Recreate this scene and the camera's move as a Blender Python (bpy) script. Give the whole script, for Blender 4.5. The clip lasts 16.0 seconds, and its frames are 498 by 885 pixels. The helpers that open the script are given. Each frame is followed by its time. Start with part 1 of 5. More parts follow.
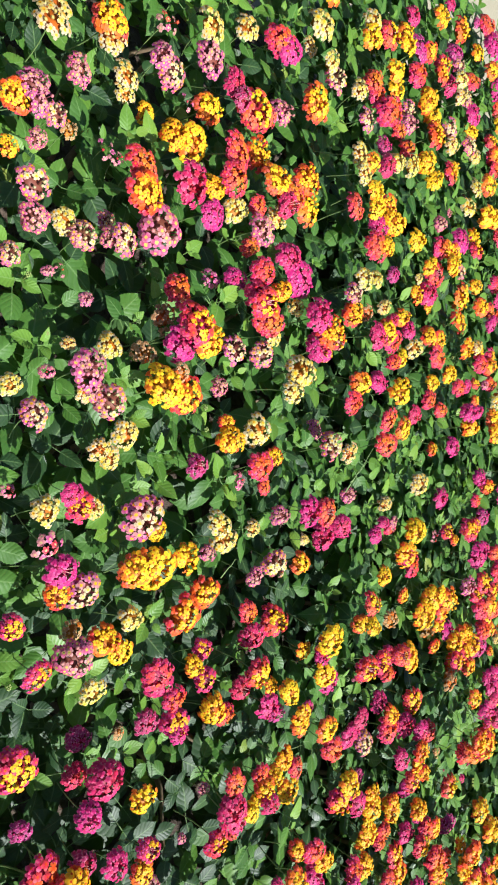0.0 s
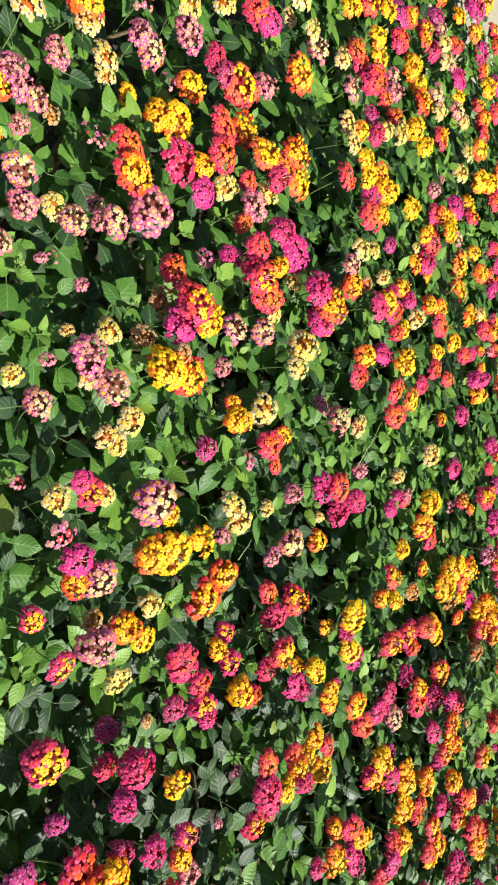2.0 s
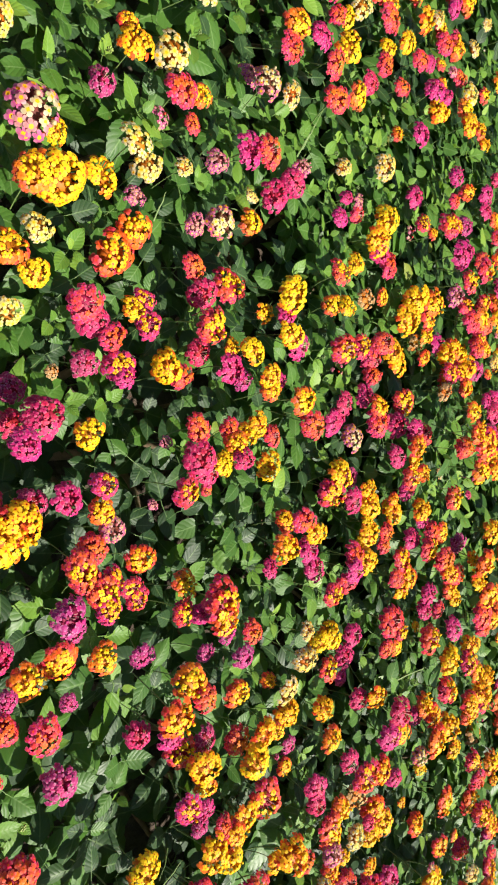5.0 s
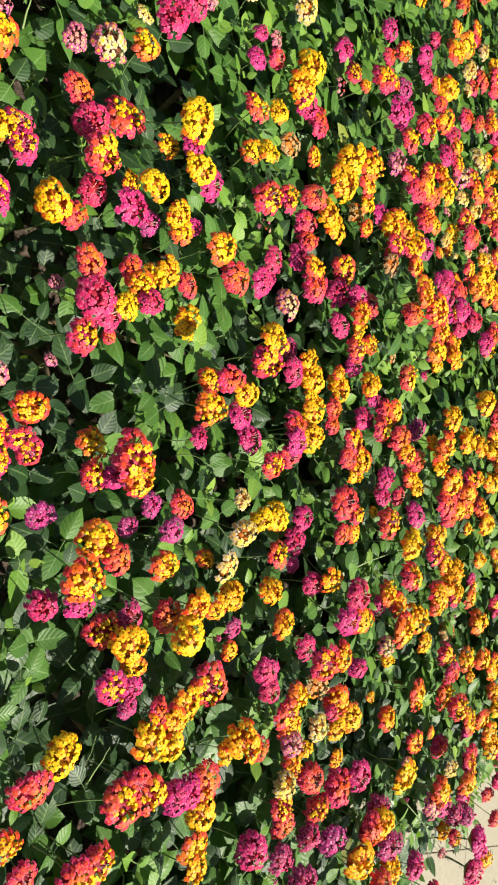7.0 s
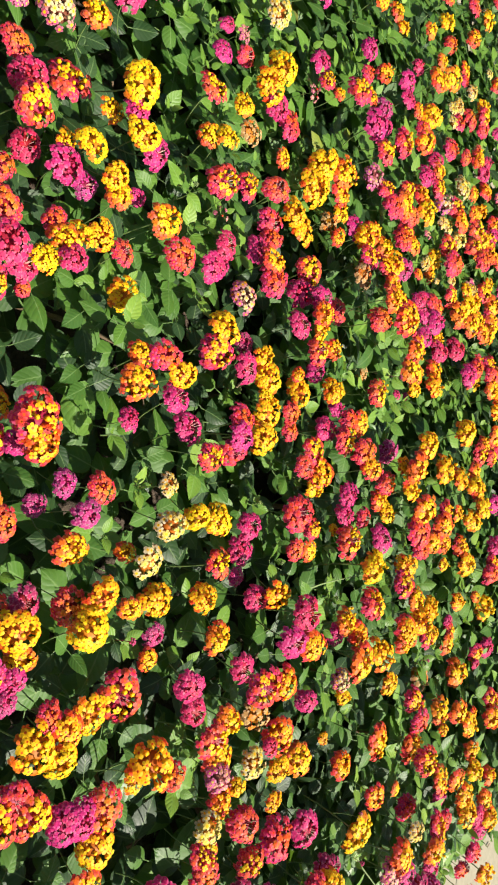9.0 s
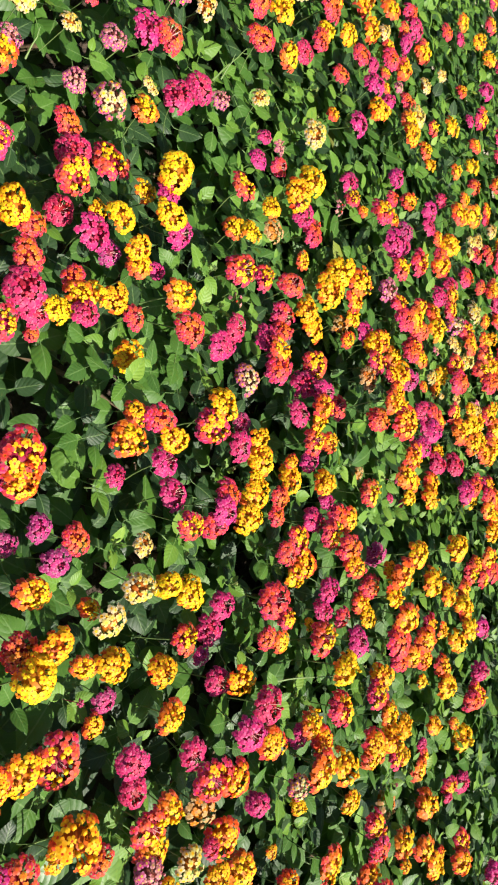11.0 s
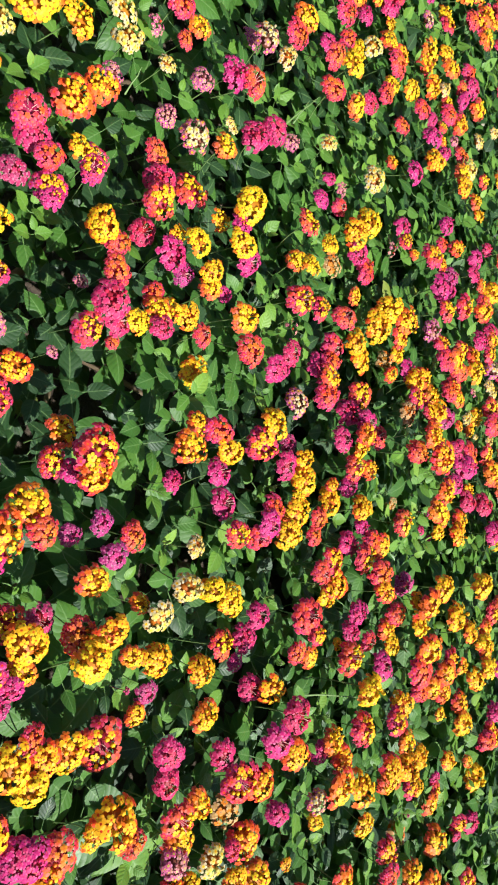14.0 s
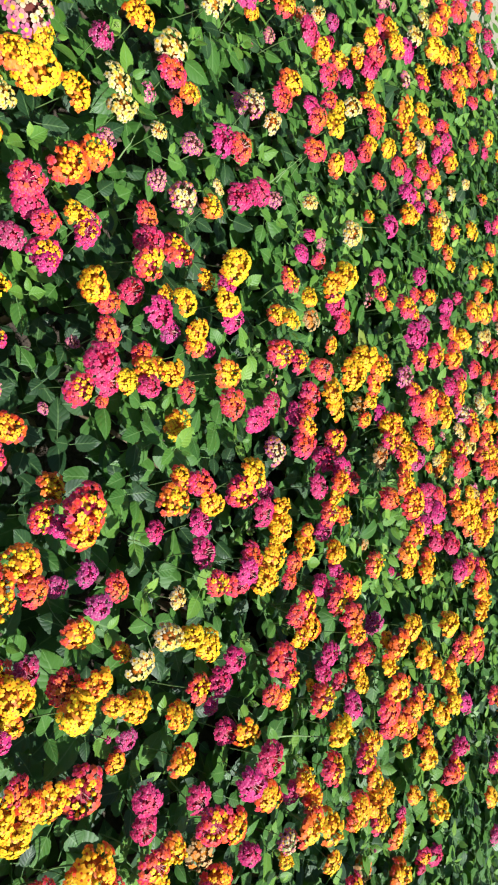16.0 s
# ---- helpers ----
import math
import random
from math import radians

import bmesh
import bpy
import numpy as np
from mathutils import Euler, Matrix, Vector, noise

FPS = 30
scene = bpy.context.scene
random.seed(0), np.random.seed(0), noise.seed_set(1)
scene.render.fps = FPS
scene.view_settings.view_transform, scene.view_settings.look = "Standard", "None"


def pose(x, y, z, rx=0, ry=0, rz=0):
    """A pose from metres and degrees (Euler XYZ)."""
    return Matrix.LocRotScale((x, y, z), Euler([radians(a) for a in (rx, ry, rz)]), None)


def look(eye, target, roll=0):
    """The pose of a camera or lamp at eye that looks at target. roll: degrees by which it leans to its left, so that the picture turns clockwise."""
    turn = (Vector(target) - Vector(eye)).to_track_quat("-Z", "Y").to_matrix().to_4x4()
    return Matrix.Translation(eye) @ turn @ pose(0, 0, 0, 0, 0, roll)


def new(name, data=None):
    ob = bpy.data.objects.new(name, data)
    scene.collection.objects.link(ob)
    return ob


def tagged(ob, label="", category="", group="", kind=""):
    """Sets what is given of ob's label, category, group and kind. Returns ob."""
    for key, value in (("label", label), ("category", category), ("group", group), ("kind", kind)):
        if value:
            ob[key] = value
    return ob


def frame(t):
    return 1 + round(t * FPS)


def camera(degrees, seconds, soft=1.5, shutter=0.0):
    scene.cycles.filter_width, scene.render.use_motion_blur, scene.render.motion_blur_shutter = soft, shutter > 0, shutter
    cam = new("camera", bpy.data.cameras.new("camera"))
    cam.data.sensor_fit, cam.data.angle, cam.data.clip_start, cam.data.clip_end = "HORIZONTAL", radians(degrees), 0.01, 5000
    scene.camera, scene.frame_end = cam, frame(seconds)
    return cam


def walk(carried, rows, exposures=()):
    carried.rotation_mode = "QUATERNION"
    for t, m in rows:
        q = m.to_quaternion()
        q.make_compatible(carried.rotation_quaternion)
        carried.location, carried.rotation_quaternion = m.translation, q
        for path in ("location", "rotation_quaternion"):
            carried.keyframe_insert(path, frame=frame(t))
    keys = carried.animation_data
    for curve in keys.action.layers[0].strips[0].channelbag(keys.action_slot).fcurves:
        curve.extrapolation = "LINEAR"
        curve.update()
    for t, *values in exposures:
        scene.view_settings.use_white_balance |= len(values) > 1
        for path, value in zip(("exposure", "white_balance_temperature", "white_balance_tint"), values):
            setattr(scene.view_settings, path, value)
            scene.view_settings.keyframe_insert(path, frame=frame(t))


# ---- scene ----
# A raised view over a bed of flowering lantana beside a tiled path.
# x runs along the bed, y across it away from the viewer, z up. The film is held on its side.
cam = camera(40.59, 16.0, soft=2.1)
PATH = [
    (0, (0.0206, -0.5724, 1.0720), (-0.0021, 0.1607, 0.3923), 87.44),
    (0.5, (0.0288, -0.5659, 1.0770), (-0.0076, 0.1603, 0.3905), 85.21),
    (1, (0.0284, -0.5728, 1.0680), (0.0097, 0.1771, 0.4066), 86.13),
    (1.5, (0.0303, -0.5726, 1.0627), (0.0125, 0.1602, 0.3825), 84.81),
    (2, (0.0387, -0.5672, 1.0624), (0.0246, 0.1589, 0.3750), 83.72),
    (2.5, (0.0624, -0.5581, 1.0601), (0.0690, 0.1640, 0.3683), 83.29),
    (3, (0.1068, -0.5401, 1.0568), (0.1416, 0.1843, 0.3683), 83.45),
    (3.5, (0.1721, -0.5194, 1.0591), (0.2270, 0.2056, 0.3726), 84.56),
    (4, (0.2418, -0.4998, 1.0524), (0.3379, 0.2186, 0.3635), 87.55),
    (4.2, (0.2686, -0.4942, 1.0491), (0.3664, 0.2200, 0.3561), 87.70),
    (6.3, (0.4454, -0.4372, 1.0312), (0.5939, 0.2793, 0.3495), 84.76),
    (6.5, (0.4611, -0.4278, 1.0295), (0.6171, 0.2898, 0.3508), 85.12),
    (7, (0.5051, -0.3996, 1.0231), (0.6626, 0.3206, 0.3476), 84.79),
    (7.5, (0.5448, -0.3692, 1.0216), (0.7144, 0.3551, 0.3533), 86.36),
    (8, (0.5744, -0.3483, 1.0244), (0.7165, 0.3940, 0.3695), 84.16),
    (8.5, (0.5980, -0.3314, 1.0235), (0.7025, 0.4073, 0.3576), 82.78),
    (9, (0.6162, -0.3183, 1.0268), (0.6734, 0.4163, 0.3508), 82.04),
    (9.5, (0.6338, -0.3085, 1.0318), (0.6509, 0.4275, 0.3551), 83.09),
    (9.7, (0.6390, -0.3052, 1.0335), (0.6345, 0.4302, 0.3558), 82.65),
    (11.8, (0.6610, -0.3194, 1.0472), (0.5418, 0.4167, 0.3809), 81.29),
    (12, (0.6647, -0.3247, 1.0473), (0.5520, 0.4050, 0.3728), 81.65),
    (12.5, (0.6725, -0.3356, 1.0451), (0.5760, 0.3866, 0.3602), 83.02),
    (13, (0.6752, -0.3454, 1.0453), (0.5693, 0.3781, 0.3632), 83.38),
    (13.5, (0.6756, -0.3569, 1.0463), (0.5427, 0.3657, 0.3679), 82.85),
    (14, (0.6759, -0.3664, 1.0424), (0.5282, 0.3500, 0.3606), 83.22),
    (14.5, (0.6727, -0.3727, 1.0408), (0.5129, 0.3347, 0.3524), 83.47),
    (15, (0.6659, -0.3813, 1.0420), (0.4905, 0.3280, 0.3593), 83.01),
    (15.5, (0.6525, -0.3912, 1.0482), (0.4854, 0.3355, 0.3819), 84.20),
    (16, (0.6370, -0.4041, 1.0599), (0.4659, 0.3376, 0.4114), 83.45),
]
walk(cam, [(t, look(eye, target, roll)) for t, eye, target, roll in PATH], exposures=[
    (0.0, 1.24, 5850, 11), (2.0, 1.24, 6350, 11), (4.0, 1.24, 6600, 11), (9.5, 1.24, 6800, 12), (12.0, 1.20, 6450, 10), (13.5, 1.18, 6100, 8), (16.0, 1.16, 5850, 7)])

# ---- daylight ----
SUN_FROM = Vector((0.80, 0.12, 1.0)).normalized()     # the way to the sun
sun_elevation = math.asin(SUN_FROM.z)
sun_turn = math.atan2(SUN_FROM.x, SUN_FROM.y)           # clockwise from +y
world = bpy.data.worlds.new("sky")
scene.world = world
world.use_nodes = True
sky_nodes = world.node_tree.nodes
sky = sky_nodes.new("ShaderNodeTexSky")
sky.sky_type = "NISHITA"
sky.sun_disc = False
sky.sun_elevation = sun_elevation
sky.sun_rotation = sun_turn
background = sky_nodes["Background"]
background.inputs["Strength"].default_value = 0.050
world.node_tree.links.new(sky.outputs["Color"], background.inputs["Color"])
sun_lamp = bpy.data.lights.new("sun", "SUN")
sun_lamp.energy, sun_lamp.angle, sun_lamp.color = 4.3, radians(0.55), (1.0, 0.95, 0.86)
sun = new("sun", sun_lamp)
sun.matrix_world = look(SUN_FROM * 10, (0, 0, 0))


# ---- materials ----
class Nodes:
    """Short hand for building a node material."""

    def __init__(self, name):
        self.mat = bpy.data.materials.new(name)
        self.mat.use_nodes = True
        self.tree = self.mat.node_tree
        self.bsdf = self.tree.nodes["Principled BSDF"]
        self.out = self.tree.nodes["Material Output"]

    def add(self, kind, **values):
        node = self.tree.nodes.new(kind)
        for key, value in values.items():
            if key == "operation":
                node.operation = value
            elif key == "blend_type":
                node.blend_type = value
            elif key == "data_type":
                node.data_type = value
        return node

    def link(self, a, b):
        self.tree.links.new(a, b)

    def value(self, socket, v):
        if hasattr(v, "is_output"):
            self.link(v, socket)
        else:
            socket.default_value = v

    def math(self, op, a, b=0.0, c=0.0, clamp=False):
        node = self.add("ShaderNodeMath", operation=op)
        node.use_clamp = clamp
        for socket, v in zip(node.inputs, (a, b, c)):
            self.value(socket, v)
        return node.outputs[0]

    def mix(self, factor, a, b, blend="MIX"):
        node = self.add("ShaderNodeMix", data_type="RGBA", blend_type=blend)
        self.value(node.inputs[0], factor)
        for socket, v in ((node.inputs[6], a), (node.inputs[7], b)):
            self.value(socket, v if hasattr(v, "is_output") else (*v, 1))
        return node.outputs[2]

    def noise(self, scale, detail=3.0, rough=0.55, coords=None):
        node = self.add("ShaderNodeTexNoise")
        node.inputs["Scale"].default_value, node.inputs["Detail"].default_value, node.inputs["Roughness"].default_value = scale, detail, rough
        if coords is None:
            coords = self.add("ShaderNodeNewGeometry").outputs["Position"]
        self.link(coords, node.inputs["Vector"])
        return node.outputs["Fac"]

    def ramp(self, factor, low, high, a, b):
        node = self.add("ShaderNodeMapRange")
        self.value(node.inputs[0], factor)
        for n, v in zip((1, 2, 3, 4), (low, high, a, b)):
            node.inputs[n].default_value = v
        return node.outputs[0]

    def bump(self, height, strength, distance):
        node = self.add("ShaderNodeBump")
        node.inputs["Strength"].default_value, node.inputs["Distance"].default_value = strength, distance
        self.link(height, node.inputs["Height"])
        self.link(node.outputs[0], self.bsdf.inputs["Normal"])
        return node.outputs[0]

    def one_of_many(self):
        """A number of its own for each leaf or floret, whether an object or an island of a mesh."""
        a = self.add("ShaderNodeObjectInfo").outputs["Random"]
        b = self.add("ShaderNodeNewGeometry").outputs["Random Per Island"]
        return self.math("FRACT", self.math("ADD", a, b)), b


def translucent(n, colour, share, normal=None):
    thin = n.add("ShaderNodeBsdfTranslucent")
    n.value(thin.inputs["Color"], colour)
    if normal is not None:
        n.link(normal, thin.inputs["Normal"])
    blend = n.add("ShaderNodeMixShader")
    blend.inputs[0].default_value = share
    n.link(n.bsdf.outputs[0], blend.inputs[1])
    n.link(thin.outputs[0], blend.inputs[2])
    n.link(blend.outputs[0], n.out.inputs["Surface"])


def leaf_material(name, dark, light, young):
    """A rough green leaf with a pale midrib and quilted side veins along its UV map."""
    n = Nodes(name)
    uv = n.add("ShaderNodeUVMap").outputs[0]
    split = n.add("ShaderNodeSeparateXYZ")
    n.link(uv, split.inputs[0])
    across = n.math("ABSOLUTE", n.math("SUBTRACT", n.math("MULTIPLY", split.outputs[0], 2.0), 1.0))
    along = split.outputs[1]
    phase = n.math("FRACT", n.math("SUBTRACT", n.math("MULTIPLY", along, 6.0), n.math("MULTIPLY", across, 1.7)))
    away = n.math("ABSOLUTE", n.math("SUBTRACT", phase, 0.5))            # 0.5 on a side vein
    vein = n.ramp(away, 0.40, 0.5, 0.0, 1.0)
    rib = n.ramp(across, 0.0, 0.09, 1.0, 0.0)
    own, island = n.one_of_many()
    grain = n.noise(260.0, 4.0)
    patch = n.noise(24.0, 2.0)
    base = n.mix(own, dark, light)
    base = n.mix(n.ramp(own, 0.86, 1.0, 0.0, 0.8), base, young)
    base = n.mix(n.ramp(patch, 0.35, 0.7, 0.0, 0.45), base, light)
    base = n.mix(n.math("MULTIPLY", vein, 0.10), base, (0.20, 0.33, 0.10))
    base = n.mix(n.math("MULTIPLY", rib, 0.50), base, (0.24, 0.38, 0.13))
    base = n.mix(n.ramp(grain, 0.35, 0.75, 0.0, 0.35), base, dark)
    spots = n.ramp(n.noise(120.0, 2.0), 0.72, 0.78, 0.0, 0.6)
    base = n.mix(n.ramp(own, 0.9965, 0.998, 0.0, 0.35), base, (0.36, 0.30, 0.05))
    base = n.mix(n.math("MULTIPLY", spots, n.ramp(own, 0.6, 0.7, 0.0, 1.0)), base, (0.16, 0.12, 0.03))
    n.link(base, n.bsdf.inputs["Base Color"])
    n.link(n.ramp(patch, 0.3, 0.7, 0.42, 0.60), n.bsdf.inputs["Roughness"])
    n.bsdf.inputs["Specular IOR Level"].default_value = 0.38
    height = n.math("ADD", n.math("SINE", n.math("MULTIPLY", phase, math.pi)), n.math("MULTIPLY", grain, 0.8))
    normal = n.bump(height, 0.38, 0.00055)
    translucent(n, n.mix(0.6, base, (0.22, 0.42, 0.03)), 0.27, normal)
    return n.mat


def petal_material(name, colour, deep, rough=0.5, thin=0.25, edge=0.32):
    """Deep at the throat, clear on the lobe and paler along its rim; the UV map's u runs outwards."""
    n = Nodes(name)
    own, island = n.one_of_many()
    split = n.add("ShaderNodeSeparateXYZ")
    n.link(n.add("ShaderNodeUVMap").outputs[0], split.inputs[0])
    outward = split.outputs[0]
    base = n.mix(n.ramp(island, 0.0, 1.0, 0.0, 0.8), colour, deep)
    base = n.mix(n.ramp(outward, 0.25, 0.7, 0.6, 0.0), base, deep)
    pale = tuple(c + 0.30 * (0.85 - c) for c in colour)
    base = n.mix(n.ramp(outward, 0.72, 1.0, 0.0, edge * 1.6), base, pale)
    mottle = n.noise(420.0, 3.0)
    base = n.mix(n.ramp(mottle, 0.4, 0.75, 0.0, 0.30), base, deep)
    tone = n.add("ShaderNodeHueSaturation")
    n.link(n.ramp(n.add("ShaderNodeObjectInfo").outputs["Random"], 0.0, 1.0, 0.486, 0.514), tone.inputs["Hue"])
    n.link(n.ramp(island, 0.0, 1.0, 0.76, 1.20), tone.inputs["Value"])
    n.link(base, tone.inputs["Color"])
    base = tone.outputs[0]
    n.link(base, n.bsdf.inputs["Base Color"])
    n.bsdf.inputs["Roughness"].default_value = rough
    n.bsdf.inputs["Specular IOR Level"].default_value = 0.2
    normal = n.bump(mottle, 0.25, 0.0008)
    translucent(n, base, thin, normal)
    return n.mat


def plain_material(name, a, b, scale, rough, relief=0.3, distance=0.002):
    n = Nodes(name)
    own, island = n.one_of_many()
    fine, broad = n.noise(scale, 5.0), n.noise(scale * 0.09, 3.0)
    base = n.mix(n.ramp(fine, 0.3, 0.7, 0.0, 1.0), a, b)
    base = n.mix(n.ramp(broad, 0.35, 0.7, 0.0, 0.5), base, a)
    base = n.mix(n.math("MULTIPLY", own, 0.25), base, b)
    n.link(base, n.bsdf.inputs["Base Color"])
    n.bsdf.inputs["Roughness"].default_value = rough
    n.bump(fine, relief, distance)
    return n.mat


LEAF = leaf_material("lantana_leaf", (0.035, 0.099, 0.016), (0.078, 0.183, 0.024), (0.15, 0.28, 0.04))
YOUNG = leaf_material("young_leaf", (0.080, 0.185, 0.022), (0.155, 0.290, 0.034), (0.25, 0.38, 0.05))
# old low leaves, darkened further: the shade of the hollows is in this green
UNDERLEAF = leaf_material("old_shaded_leaf", (0.014, 0.040, 0.013), (0.028, 0.070, 0.019), (0.05, 0.10, 0.025))
STALK = plain_material("green_stalk", (0.10, 0.17, 0.04), (0.16, 0.24, 0.07), 300.0, 0.6)
BARK = plain_material("woody_stem", (0.10, 0.065, 0.035), (0.19, 0.14, 0.08), 160.0, 0.8, 0.6)
SPENT = plain_material("spent_tube", (0.55, 0.26, 0.24), (0.66, 0.42, 0.34), 300.0, 0.6)
CALYX = plain_material("calyx", (0.09, 0.16, 0.04), (0.15, 0.20, 0.06), 300.0, 0.6)
BUD_GREEN = plain_material("green_bud", (0.20, 0.28, 0.06), (0.30, 0.36, 0.10), 300.0, 0.6)
SOIL = plain_material("soil", (0.030, 0.021, 0.014), (0.085, 0.060, 0.040), 45.0, 0.95, 0.9, 0.02)
TILE = plain_material("paving_tile", (0.205, 0.185, 0.118), (0.27, 0.245, 0.165), 70.0, 0.75, 0.25)
JOINT = plain_material("joint_sand", (0.24, 0.215, 0.14), (0.33, 0.295, 0.20), 120.0, 0.95, 0.6)
LITTER = plain_material("dry_litter", (0.05, 0.04, 0.025), (0.14, 0.10, 0.06), 200.0, 0.9)

PETAL = {
    "magenta": petal_material("magenta_petal", (0.65, 0.042, 0.178), (0.48, 0.015, 0.108), edge=0.30),
    "crimson": petal_material("crimson_petal", (0.72, 0.045, 0.122), (0.54, 0.014, 0.070), edge=0.28),
    "coral": petal_material("coral_petal", (0.79, 0.090, 0.056), (0.64, 0.036, 0.032), edge=0.22),
    "orange": petal_material("orange_petal", (0.87, 0.235, 0.013), (0.74, 0.095, 0.015), edge=0.15),
    "gold": petal_material("gold_petal", (0.89, 0.63, 0.012), (0.83, 0.38, 0.008), edge=0.05),
    "lemon": petal_material("lemon_petal", (0.62, 0.54, 0.16), (0.58, 0.42, 0.06)),
    "cream": petal_material("cream_petal", (0.60, 0.51, 0.28), (0.56, 0.41, 0.17)),
    "blush": petal_material("blush_petal", (0.60, 0.28, 0.24), (0.52, 0.13, 0.16)),
    "pink": petal_material("pink_petal", (0.60, 0.135, 0.255), (0.47, 0.055, 0.165)),
    "violet": petal_material("violet_petal", (0.51, 0.058, 0.190), (0.35, 0.023, 0.120), edge=0.45),
    # core colours: petal hues darkened to paint the shade in the gaps
    "deep_red": petal_material("red_gap_shade", (0.38, 0.026, 0.065), (0.27, 0.014, 0.040), edge=0.0),
    "deep_gold": petal_material("gold_gap_shade", (0.54, 0.20, 0.010), (0.40, 0.11, 0.010), edge=0.0),
    "deep_pink": petal_material("pink_gap_shade", (0.24, 0.07, 0.05), (0.16, 0.05, 0.03), edge=0.0),
    "faded": petal_material("faded_petal", (0.50, 0.31, 0.12), (0.34, 0.16, 0.06), 0.8, 0.1),
}


# ---- building ----
def mesh_of(name, verts, faces, materials, slots=None, uvs=None, smooth=True):
    mesh = bpy.data.meshes.new(name)
    mesh.from_pydata(verts, [], faces)
    for m in materials:
        mesh.materials.append(m)
    if slots is not None:
        mesh.polygons.foreach_set("material_index", slots)
    if uvs is not None:
        layer = mesh.uv_layers.new(name="UVMap")
        loops = np.empty(len(mesh.loops), dtype=np.int32)
        mesh.loops.foreach_get("vertex_index", loops)
        layer.data.foreach_set("uv", np.asarray(uvs, dtype=np.float32)[loops].ravel())
    mesh.polygons.foreach_set("use_smooth", [smooth] * len(mesh.polygons))
    mesh.update()
    return mesh


def part(name, mesh, parent, label="", m=None):
    ob = new(name, mesh)
    ob.parent = parent
    if m is not None:
        ob.matrix_local = m
    return tagged(ob, label)


def turned(direction, spin=0.0):
    """A turn that takes z to the given way, after a spin round z."""
    return Vector(direction).to_track_quat("Z", "Y").to_matrix().to_4x4() @ Matrix.Rotation(spin, 4, "Z")


# ---- large structure ----
bm = bmesh.new()
bmesh.ops.create_grid(bm, x_segments=24, y_segments=24, size=150.0)
ground_mesh = bpy.data.meshes.new("ground")
bm.to_mesh(ground_mesh)
bm.free()
ground_mesh.materials.append(JOINT)
ground = tagged(new("ground", ground_mesh), "sandy level ground under the tiled path", "ground", kind="structure")
ground.location.z = -0.001

# bed outline: the end by the path runs slantwise
BED_X0, BED_X1, BED_Y0, BED_Y1 = -1.24, 1.75, -0.50, 1.80
def bed_end(y):
    return 1.485 + 0.25 * max(0.0, y - 0.70)
def bed_start(y):
    return max(BED_X0, -1.0 + 0.31 * (y - 0.88))
def soil_height(x, y):
    edge = min(x - bed_start(y), bed_end(y) - x, y - BED_Y0, BED_Y1 - y)
    return 0.05 * min(1.0, max(0.0, edge / 0.12)) + 0.022 * noise.noise((x * 7, y * 7, 3.0)) * min(1.0, max(0.0, edge / 0.05)) + 0.004
verts, faces = [], []
NX, NY = 70, 68
for j in range(NY + 1):
    for i in range(NX + 1):
        y = BED_Y0 + (BED_Y1 - BED_Y0) * j / NY
        x = bed_start(y) + (bed_end(y) - bed_start(y)) * i / NX
        verts.append((x, y, soil_height(x, y)))
for j in range(NY):
    for i in range(NX):
        a = j * (NX + 1) + i
        faces.append((a, a + 1, a + NX + 2, a + NX + 1))
soil = tagged(new("soil_bed", mesh_of("soil_bed", verts, faces, [SOIL])), "dark crumbly soil under the flowering shrubs", "soil", kind="structure")

# ---- lantana: leaves ----
def leaf_shape(segments, rows, droop, fold, curl, serrate, wide=0.31):
    """An ovate toothed leaf of length 1 along +y, drawn out to a point, on a short stalk that starts at the origin."""
    verts, faces, uvs = [], [], []
    for i in range(segments + 1):
        s = i / segments
        half = wide * math.sin(math.pi * min(s, 0.9999) ** 0.70) ** (0.52 + 0.55 * s) + 0.010 * (1 - s)
        tooth = 1.0 + serrate * (1 if i % 2 else -1) * (0 < i < segments)
        for j in range(-rows, rows + 1):
            u = j / rows
            x = half * u * (tooth if abs(j) == rows else 1.0)
            z = fold * abs(u) ** 1.4 * half - droop * s * s + curl * math.sin(s * 6.0 + u * 1.3) * abs(u)
            verts.append((x, s + 0.20, z))
            uvs.append((0.5 + 0.5 * u, s))
    w = 2 * rows + 1
    for i in range(segments):
        for j in range(w - 1):
            a = i * w + j
            faces.append((a, a + 1, a + w + 1, a + w))
    # leaf stalk
    k = len(verts)
    for y, r in ((0.23, 0.016), (0.0, 0.020)):
        for q in range(3):
            verts.append((r * math.cos(q * 2.094), y, r * math.sin(q * 2.094) - 0.012 + (0.03 if y == 0 else 0)))
            uvs.append((0.5, 0.0))
    for q in range(3):
        faces.append((k + q, k + (q + 1) % 3, k + 3 + (q + 1) % 3, k + 3 + q))
    return verts, faces, uvs


LEAVES, OLD_SHADED_LEAVES = [], []
for v in range(12):
    rng = random.Random(40 + v)
    shape = leaf_shape(18, 2, rng.uniform(0.08, 0.40), rng.uniform(-0.40, 0.22), rng.uniform(-0.045, 0.045), 0.028, rng.uniform(0.30, 0.38))
    LEAVES.append(mesh_of("leaf", shape[0], shape[1], [LEAF], uvs=shape[2]))
    OLD_SHADED_LEAVES.append(mesh_of("leaf", shape[0], shape[1], [UNDERLEAF], uvs=shape[2]))
YOUNG_LEAVES = []
for v in range(8):
    rng = random.Random(60 + v)
    shape = leaf_shape(16, 2, rng.uniform(0.02, 0.25), rng.uniform(-0.20, 0.45), rng.uniform(-0.04, 0.04), 0.028, rng.uniform(0.28, 0.35))
    YOUNG_LEAVES.append(mesh_of("leaf", shape[0], shape[1], [YOUNG], uvs=shape[2]))
